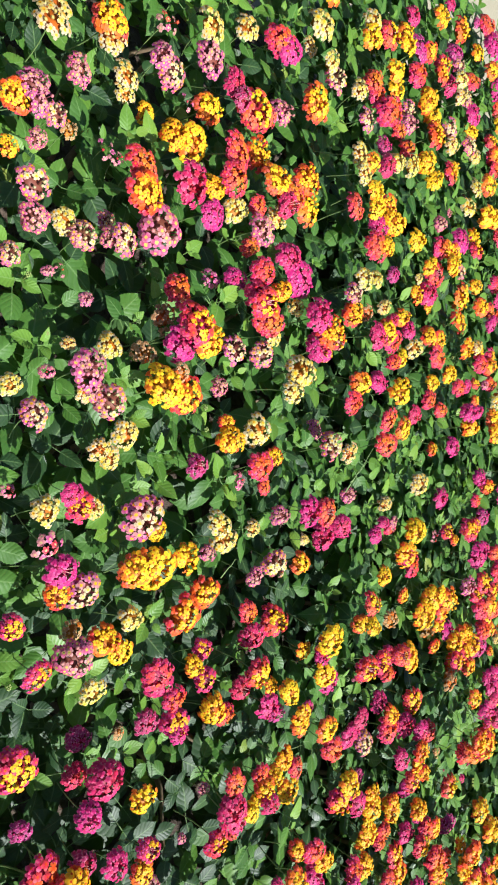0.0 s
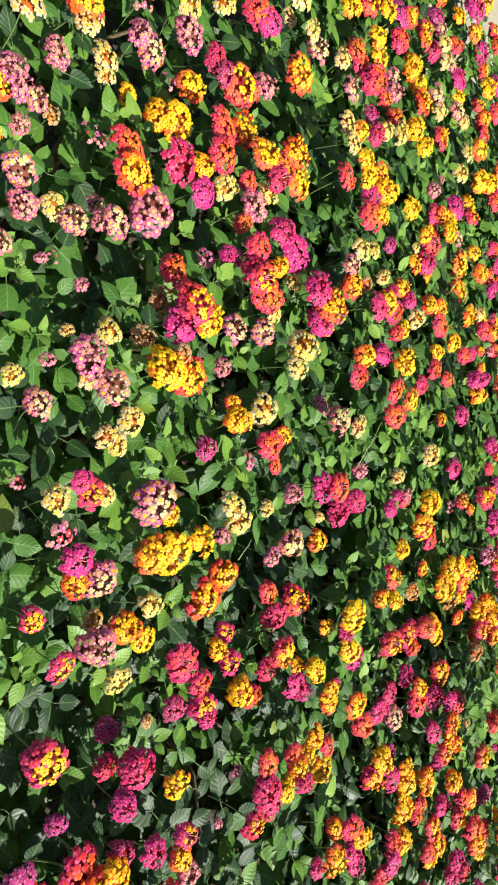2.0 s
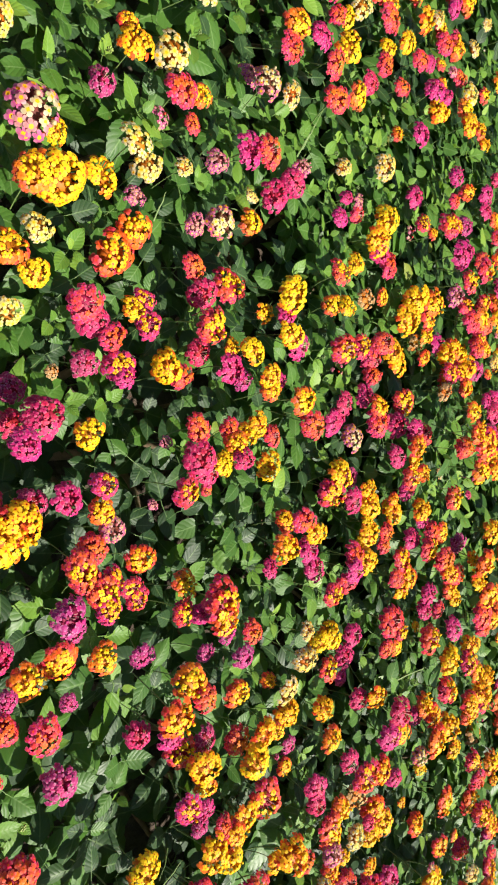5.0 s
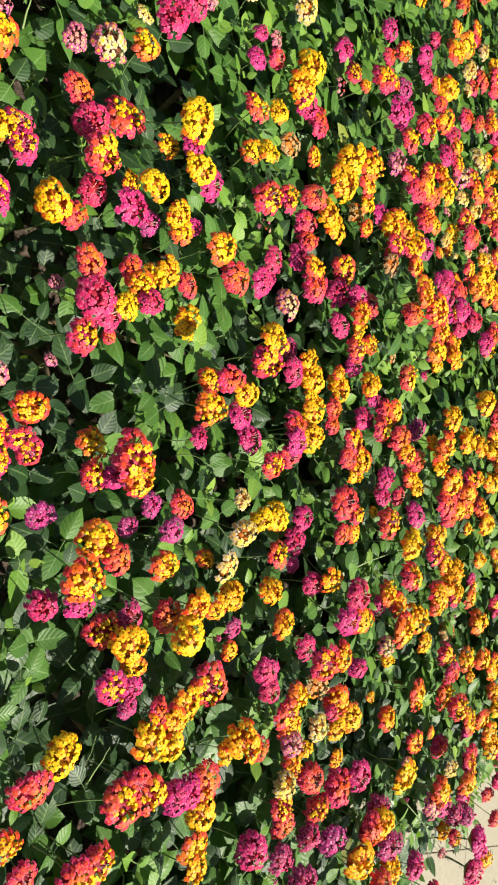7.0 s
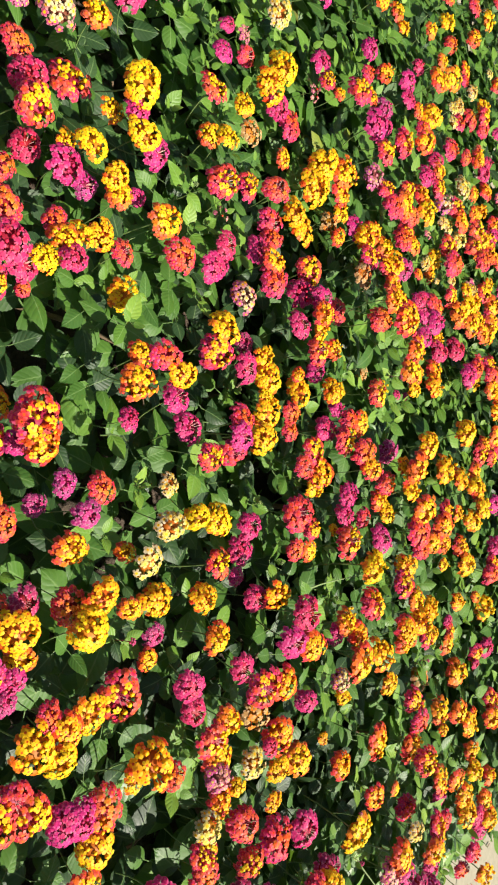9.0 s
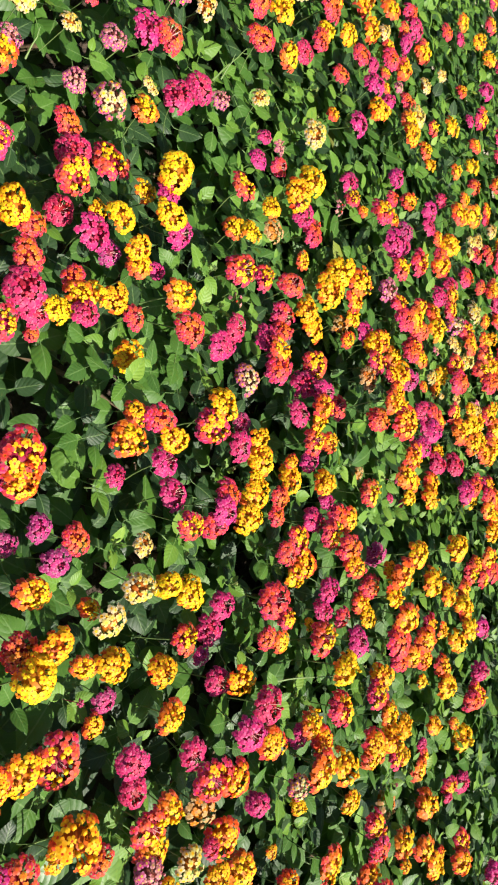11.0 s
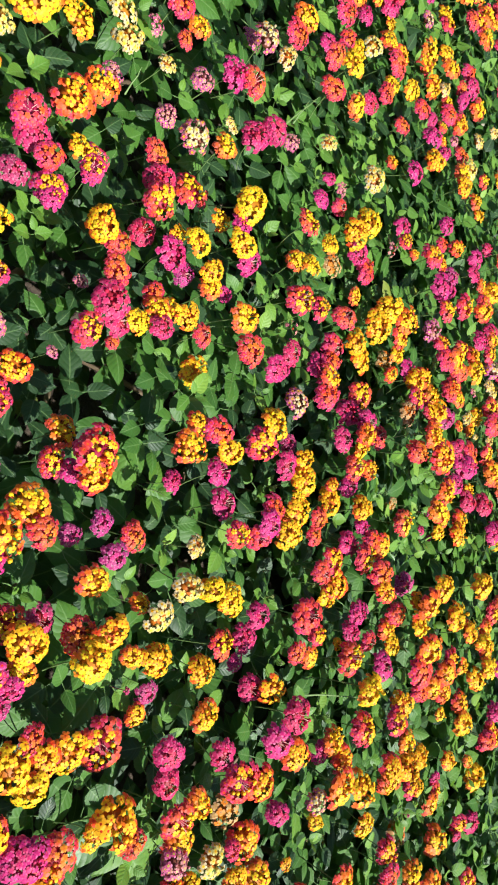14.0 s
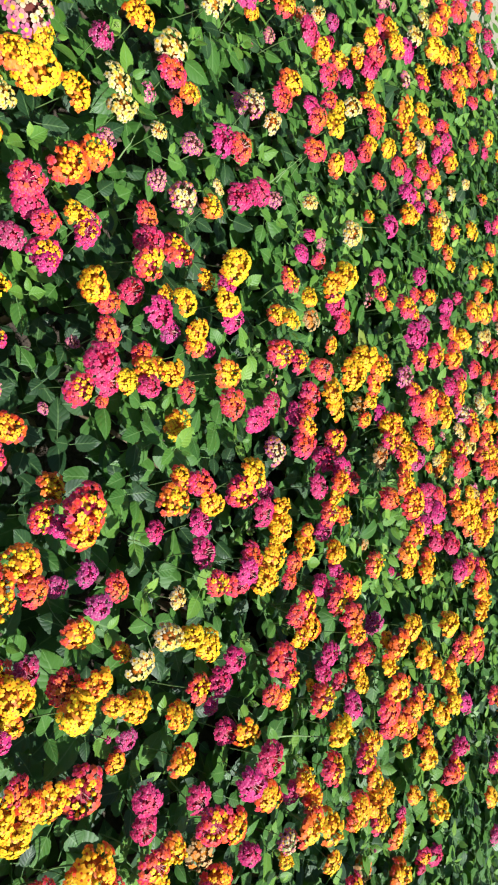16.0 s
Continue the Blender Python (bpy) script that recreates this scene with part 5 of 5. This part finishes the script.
bloom("red_gold", 0.476, 1.166, 0.439, 0.042)
bloom("red_gold", 0.543, 1.167, 0.438, 0.048)
bloom("orange", -0.578, 1.168, 0.473, 0.030)
bloom("orange", 0.198, 1.169, 0.472, 0.035)
bloom("magenta", -0.757, 1.173, 0.474, 0.034)
bloom("yellow", 0.361, 1.178, 0.450, 0.035)
bloom("magenta", -0.718, 1.178, 0.474, 0.033)
bloom("orange", 0.509, 1.180, 0.446, 0.044)
bloom("yellow", 0.462, 1.184, 0.442, 0.029)
bloom("cream", 0.069, 1.187, 0.443, 0.038)
bloom("red", -0.853, 1.188, 0.474, 0.030)
bloom("cream", 0.099, 1.190, 0.433, 0.033)
bloom("red_gold", 0.181, 1.193, 0.465, 0.034)
bloom("orange", -0.657, 1.201, 0.474, 0.030)
bloom("orange", 0.392, 1.206, 0.449, 0.045)
bloom("yellow", 0.298, 1.209, 0.443, 0.035)
bloom("red", 0.009, 1.223, 0.451, 0.024)
bloom("red_gold", 0.361, 1.225, 0.442, 0.043)
bloom("faded", 0.162, 1.232, 0.451, 0.028)
bloom("orange", -0.016, 1.234, 0.453, 0.034)
bloom("magenta", 0.478, 1.236, 0.446, 0.032)
bloom("orange", 0.249, 1.241, 0.449, 0.033)
bloom("orange", 0.409, 1.244, 0.448, 0.037)
bloom("red", 0.085, 1.245, 0.443, 0.047)
bloom("magenta", 0.350, 1.251, 0.448, 0.031)
bloom("magenta", 0.210, 1.251, 0.447, 0.038)
bloom("orange", 0.328, 1.255, 0.448, 0.040)
bloom("red_gold", 0.087, 1.264, 0.466, 0.043)
bloom("cream", 0.024, 1.267, 0.449, 0.037)
bloom("magenta", 0.185, 1.271, 0.450, 0.035)
bloom("orange", 0.240, 1.275, 0.437, 0.043)
bloom("red", 0.107, 1.284, 0.452, 0.034)
bloom("yellow", 0.060, 1.287, 0.459, 0.042)
bloom("pink_cream", 0.261, 1.323, 0.448, 0.030)
bloom("orange", 0.293, 1.326, 0.450, 0.038)
bloom("magenta", 0.107, 1.354, 0.458, 0.029)
bloom("cream", -0.032, 1.356, 0.462, 0.022)
bloom("orange", -0.010, 1.381, 0.465, 0.034)
bloom("magenta", 0.171, 1.397, 0.464, 0.034)
bloom("orange", 0.013, 1.424, 0.470, 0.034)
bloom("red", 0.041, 1.449, 0.473, 0.030)
bloom("red", -0.040, 1.469, 0.474, 0.034)

# the rest of the bed flowers on in the same mixture
more = random.Random(5)
MIXTURE = ["magenta"] * 5 + ["red"] * 4 + ["red_gold"] * 3 + ["orange"] * 4 + ["yellow"] * 5 + ["magenta_gold"] * 2 + ["violet", "pink", "pink_cream", "cream"]
taken = np.array([b[:2] for b in BLOOMS])
SEEN = len(BLOOMS)
for k in range(5000):
    y = more.uniform(BED_Y0 + 0.04, BED_Y1 - 0.04)
    x = more.uniform(bed_start(y) + 0.02, bed_end(y))
    d = np.hypot(taken[:, 0] - x, taken[:, 1] - y)
    if d[:SEEN].min() > 0.08 and d.min() > 0.058:
        bloom(more.choice(MIXTURE), x, y, more.uniform(0.46, 0.495), more.uniform(0.033, 0.046))
        taken = np.vstack((taken, (x, y)))

# ---- lantana: branches and leaves ----
bloom_xy = np.array([b[:2] for b in BLOOMS])
bloom_z = np.array([b[2] for b in BLOOMS])
bloom_r = np.array([b[3] for b in BLOOMS]) * 0.5


# dark hollows between the shrubs' shoots: x, y
HOLLOWS = ((-0.51, 0.36), (-0.44, 0.21), (0.21, 0.11), (0.08, -0.02), (0.38, 0.00), (0.34, -0.24), (0.27, -0.25), (0.33, -0.18), (0.26, 0.24), (0.43, -0.12),
           (-0.45, -0.03), (0.39, -0.20), (0.43, -0.21), (0.56, -0.18), (0.52, 0.0), (0.45, -0.05), (0.54, 0.03), (0.57, -0.03), (0.62, 0.04),
           (0.64, 0.08), (0.61, 0.19), (0.58, 0.25), (0.70, 0.33), (0.70, 0.0), (0.74, 0.12), (0.87, 0.14), (0.91, 0.25), (0.83, -0.09), (0.77, -0.09),
           (0.90, -0.08), (0.71, 0.82), (1.18, 0.40), (1.27, 0.46), (1.08, 0.05), (1.07, 0.18), (1.08, 0.55), (1.22, 0.27), (-0.02, 0.35), (0.51, 0.35),
           (0.47, -0.24), (0.50, -0.19), (0.53, -0.25), (0.60, -0.21), (0.65, -0.20), (0.66, -0.15))
hollow_xy = np.array(HOLLOWS)


def canopy(x, y):
    """Height of the top of the foliage, the distance to the rim of the nearest flower head, and how far the place lies in a hollow, up to 1."""
    d2 = (bloom_xy[:, 0] - x) ** 2 + (bloom_xy[:, 1] - y) ** 2
    w = np.exp(-d2 / (2 * 0.05 ** 2))
    z = (float((w * bloom_z).sum()) + 0.25 * 0.478) / (float(w.sum()) + 0.25)
    gap = float((np.sqrt(d2) - bloom_r).min())
    hollow = noise.noise((x * 9.0, y * 9.0, 7.0))
    z -= 0.027 + 0.060 * max(0.0, hollow - 0.10) / 0.5
    deep = float(np.exp(-((hollow_xy[:, 0] - x) ** 2 + (hollow_xy[:, 1] - y) ** 2) / (2 * 0.034 ** 2)).max())
    z -= 0.072 * deep
    out = max(0.0, x - bed_end(y) + 0.03 - 0.05 * noise.noise((y * 11.0, 2.0, 0.0)))                        # falls away at the end by the path
    return z - 0.8 * out - 5.0 * out * out, gap, max(deep, min(1.0, 2.2 * (hollow - 0.10)))


foliage = {c: ([], [], [], []) for c in SHRUBS}     # joined leaves: verts, faces, uvs, slots
sizes = {c: 0 for c in SHRUBS}
single = {c: 0 for c in SHRUBS}
rng = random.Random(77)


def leaf(x, y, z, way, pitch, roll, length, near, age=1, rank=0):
    """One leaf from its foot, pointing along the angle way, raised by pitch. age: 0 young, 1 grown, 2 old, with shade
    put into its green. rank: its place down the shoot.
    """
    c = shrub_at(x, y)
    m = Matrix.Translation((x, y, z)) @ Matrix.Rotation(way, 4, "Z") @ Matrix.Rotation(pitch, 4, "X") @ Matrix.Rotation(roll, 4, "Y") @ Matrix.Scale(length, 4)
    if near and single[c] < 260:
        single[c] += 1
        part("leaf", rng.choice((YOUNG_LEAVES, LEAVES, OLD_SHADED_LEAVES)[age]), SHRUBS[c], "", local(c, m))
        return
    shape, polys, uv = rng.choice(MIDDLING if -0.75 < x < 1.5 and -0.36 < y < 0.8 and rank < 3 else COARSE)
    lm = np.array(local(c, m))
    verts, faces, uvs, slots = foliage[c]
    k = sizes[c]
    verts.append(shape @ lm[:3, :3].T + lm[:3, 3])
    faces.extend([tuple(k + q for q in f) for f in polys])
    uvs.append(uv)
    slots.extend([age] * len(polys))
    sizes[c] += len(shape)


def knobbly_bud(v, material):
    """A young flower bud of knobs packed together, one unit across, on a short stalk."""
    rng = random.Random(v)
    verts, faces = [], []
    for i in range(9):
        polar, a = 1.25 * math.sqrt((i + 0.5) / 9), i * 2.4
        at = Vector((0.34 * math.sin(polar) * math.cos(a), 0.34 * math.sin(polar) * math.sin(a), 0.34 * math.cos(polar)))
        shape, polys, marks = bud(4)
        k, r = len(verts), rng.uniform(0.20, 0.28)
        verts += [tuple(at + Vector(p) * r) for p in shape]
        faces += [tuple(k + q for q in f) for f in polys]
    k = len(verts)
    for z, r in ((0.1, 0.06), (-2.0, 0.05)):
        verts += [(r * math.cos(q * 2.094), r * math.sin(q * 2.094), z) for q in range(3)]
    faces += [(k + q, k + (q + 1) % 3, k + 3 + (q + 1) % 3, k + 3 + q) for q in range(3)]
    return mesh_of("flower_bud", verts, faces, [material])


BUDS = [knobbly_bud(v, CALYX) for v in range(3)] + [knobbly_bud(v, BUD_GREEN) for v in range(3, 6)] + [knobbly_bud(6, PETAL["pink"])]
GAP = 0.045
count_x, count_y = int((BED_X1 - BED_X0 + 0.12) / GAP), int((BED_Y1 - BED_Y0) / GAP)
for j in range(count_y):
    for i in range(count_x):
        x = BED_X0 + (i + (0.5 if j % 2 else 0.0) + rng.uniform(-0.42, 0.42)) * GAP
        y = BED_Y0 + (j + rng.uniform(-0.42, 0.42)) * GAP
        if x > bed_end(y) + 0.11 or x < bed_start(y) - 0.03:
            continue
        top, gap, deep = canopy(x, y)
        # one shoot in three stands up among the heads with fresh leaves; the others end lower in large dark ones
        tall = rng.random() < (0.52 if gap > 0.004 else 0.22) * (1.0 - max(0.0, deep))
        tip = top + rng.gauss(0.006 if tall else -0.018, 0.009)
        if gap < -0.006:
            tip -= 0.030
        elif gap < 0.012:
            tip -= 0.010
        scale = rng.uniform(0.80, 1.14) * (1.0 + 0.22 * min(1.0, max(0.0, y - 0.45) / 0.3))
        spin = rng.uniform(0, 6.28)
        lean = (rng.gauss(0.1, 0.2), rng.gauss(-0.1, 0.2))
        fresh = tall and rng.random() < 0.85
        down = 0.0
        for stage, (length, pitch) in enumerate(((0.015, 0.85), (0.029, 0.42), (0.039, 0.16), (0.048, -0.04))):
            if stage == 0 and not tall:
                continue
            for side in (0, 1):
                near = y < 0.85 and stage in (1, 2) and -0.6 < x < 1.5 and y > -0.36
                # the deeper the hollow, the more leaves take the green darkened for shade
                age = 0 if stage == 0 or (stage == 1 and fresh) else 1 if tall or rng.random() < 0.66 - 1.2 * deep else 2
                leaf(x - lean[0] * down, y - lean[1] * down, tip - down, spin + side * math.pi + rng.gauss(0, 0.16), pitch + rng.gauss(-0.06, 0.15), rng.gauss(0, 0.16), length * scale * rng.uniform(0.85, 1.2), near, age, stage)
            spin += 1.571
            down += 0.010 + 0.012 * stage
        if tall and -0.5 < x < 1.4 and -0.34 < y < 0.7 and rng.random() < 0.28:
            c = shrub_at(x, y)
            part("flower_bud", rng.choice(BUDS), SHRUBS[c], "small knobbly green flower bud", local(c, Matrix.Translation((x, y, tip + 0.012)) @ turned(Vector((rng.uniform(-0.3, 0.4), rng.uniform(-0.4, 0.3), 1)).normalized()) @ Matrix.Scale(rng.uniform(0.006, 0.011), 4)))
        # low filling leaves, all in the green with shade painted in
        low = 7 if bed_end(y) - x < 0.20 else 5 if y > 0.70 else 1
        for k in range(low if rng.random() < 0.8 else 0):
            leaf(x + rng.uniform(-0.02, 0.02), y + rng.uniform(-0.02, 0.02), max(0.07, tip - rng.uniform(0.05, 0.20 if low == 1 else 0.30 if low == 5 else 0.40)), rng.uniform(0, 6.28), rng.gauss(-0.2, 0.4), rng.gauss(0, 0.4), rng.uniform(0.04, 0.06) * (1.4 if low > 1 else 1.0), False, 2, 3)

for c, (verts, faces, uvs, slots) in foliage.items():
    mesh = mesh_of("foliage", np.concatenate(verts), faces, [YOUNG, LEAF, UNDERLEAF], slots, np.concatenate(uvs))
    tagged(part("foliage", mesh, SHRUBS[c], "dense small toothed green leaves"), kind="stuff")


def branch_mesh(foot, tip, thick, seed, bow=1.0):
    rng = random.Random(seed)
    verts, faces = [], []
    rows = 8
    bend = Vector((rng.uniform(-0.05, 0.05), rng.uniform(-0.05, 0.05), rng.uniform(0.02, 0.06))) * bow
    for i in range(rows + 1):
        s = i / rows
        c = Vector(foot).lerp(Vector(tip), s) + bend * math.sin(math.pi * s) + Vector((rng.uniform(-1, 1), rng.uniform(-1, 1), 0)) * 0.004 * bow
        r = thick * (1 - 0.72 * s)
        for q in range(6):
            verts.append((c.x + r * math.cos(q * 1.047), c.y + r * math.sin(q * 1.047), c.z))
    for i in range(rows):
        for q in range(6):
            faces.append((6 * i + q, 6 * i + (q + 1) % 6, 6 * i + 6 + (q + 1) % 6, 6 * i + 6 + q))
    return mesh_of("branch", verts, faces, [BARK])


WORDS = {"magenta": "magenta", "magenta_gold": "magenta and gold", "red": "coral-red", "red_gold": "coral and gold", "orange": "orange", "yellow": "golden-yellow",
         "cream": "pale lemon", "pink_cream": "pink and cream", "pink": "light pink", "violet": "dull purple", "budding": "budding pink", "faded": "fading"}
for order, (c, shrub) in enumerate(SHRUBS.items()):
    del shrub["heads"]
    rng2 = random.Random(3000 + order)
    for b in range(7):
        a = b * 0.898 + rng2.uniform(-0.3, 0.3)
        r = rng2.uniform(0.10, 0.24)
        tip = (r * math.cos(a), r * math.sin(a), rng2.uniform(0.27, 0.34) - (0.20 if c[0] + r * math.cos(a) > bed_end(c[1]) - 0.06 else 0))
        part("branch", branch_mesh((0.02 * math.cos(a), 0.02 * math.sin(a), -0.03), tip, rng2.uniform(0.006, 0.010), 50 * order + b), shrub)
    tally = sorted(COLOURS_SEEN.get(c, {}).items(), key=lambda kv: -kv[1])[:2]
    if len(tally) == 2:
        label = "bushy lantana shrub with %s and %s flower heads" % (WORDS[tally[0][0]], WORDS[tally[1][0]])
    elif tally:
        label = "bushy green lantana shrub with %s flower heads" % WORDS[tally[0][0]]
    else:
        label = "bushy green lantana shrub with toothed leaves and no flowers"
    tagged(shrub, label, "shrub", "lantana shrubs of the flower bed", "thing")

# ---- pavement: a grid of square tiles, turned to the bed ----
pavement = tagged(new("pavement"), "pale beige square paving tiles with sandy joints", "pavement", kind="structure")
pavement.location = (2.232, 1.219, 0.0)
pavement.rotation_euler = (0, 0, radians(-37))
SIDE = 0.352
def tile_mesh(v):
    rng = random.Random(v)
    h, b, t = SIDE / 2 - 0.0011, 0.0016, 0.012
    verts, faces = [], []
    for inset, z in ((0, -t), (0, -b), (b, 0.0)):
        for sx, sy in ((-1, -1), (1, -1), (1, 1), (-1, 1)):
            verts.append((sx * (h - inset), sy * (h - inset), z + rng.uniform(-0.0006, 0.0006)))
    for r in range(2):
        for q in range(4):
            faces.append((4 * r + q, 4 * r + (q + 1) % 4, 4 * r + 4 + (q + 1) % 4, 4 * r + 4 + q))
    faces.append((8, 9, 10, 11))
    return mesh_of("tile", verts, faces, [TILE], smooth=False)
TILES = [tile_mesh(v) for v in range(4)]
turn_back = Matrix.Rotation(radians(-37), 3, "Z")
rng3 = random.Random(9)
for j in range(-14, 15):
    for i in range(-14, 15):
        at = turn_back @ Vector(((i + 0.5) * SIDE, (j + 0.5) * SIDE, 0)) + Vector((2.232, 1.219, 0))
        if at.x < 1.55 or at.y < -1.6 or at.y > 3.8 or at.x > 4.6:
            continue
        part("tile", TILES[rng3.randrange(4)], pavement, "", Matrix.Translation(((i + 0.5) * SIDE, (j + 0.5) * SIDE, rng3.uniform(0.0035, 0.0048))) @ Matrix.Rotation(1.5708 * rng3.randrange(4), 4, "Z"))

# ---- a few bare green stems that stand out of the leaves ----
def stem(name, foot, tip, thick):
    c = shrub_at(foot[0], foot[1])
    base = Vector((c[0], c[1], 0.04))
    mesh = branch_mesh(Vector(foot) - base, Vector(tip) - base, thick, 71, 0.12)
    mesh.materials[0] = STALK
    part(name, mesh, SHRUBS[c], "bare pale green stem")


stem("stem", (0.873, 0.355, 0.455), (0.893, 0.482, 0.470), 0.0013)
stem("stem", (0.077, 0.309, 0.460), (0.007, 0.372, 0.475), 0.0014)
stem("stem", (1.30, 0.44, 0.43), (1.42, 0.55, 0.46), 0.0014)
stem("stem", (0.882, -0.126, 0.455), (0.851, -0.104, 0.478), 0.0013)
stem("stem", (0.846, -0.103, 0.455), (0.853, -0.133, 0.476), 0.0011)
stem("stem", (0.943, -0.020, 0.455), (0.937, -0.004, 0.478), 0.0012)
stem("stem", (0.173, 0.037, 0.452), (0.148, 0.043, 0.474), 0.0012)
stem("stem", (0.063, 0.331, 0.455), (0.035, 0.339, 0.478), 0.0012)
stem("stem", (0.619, 0.090, 0.450), (0.631, 0.107, 0.472), 0.0010)
stem("stem", (0.432, 0.145, 0.455), (0.421, 0.164, 0.478), 0.0011)
stem("stem", (1.30, 0.40, 0.42), (1.45, 0.45, 0.45), 0.0014)

# ---- dry litter blown over the tiles ----
verts, faces = [], []
rng4 = random.Random(31)
for i in range(280):
    x, y = rng4.uniform(1.75, 3.0), rng4.uniform(0.6, 2.4)
    a, l, w = rng4.uniform(0, 6.28), rng4.uniform(0.004, 0.016), rng4.uniform(0.002, 0.006)
    dx, dy, k = math.cos(a), math.sin(a), len(verts)
    for s1, s2, z in ((-1, -0.3, 0.0), (-0.3, -1, 0.002), (1, -0.4, 0.0), (0.8, 0.7, 0.003), (-0.5, 0.9, 0.001)):
        verts.append((x + s1 * l * dx - s2 * w * dy, y + s1 * l * dy + s2 * w * dx, 0.0075 + z))
    faces.append(tuple(range(k, k + 5)))
tagged(new("leaf_litter", mesh_of("leaf_litter", verts, faces, [LITTER])), "scattered dry brown petal litter on paving tiles", "litter", kind="stuff")
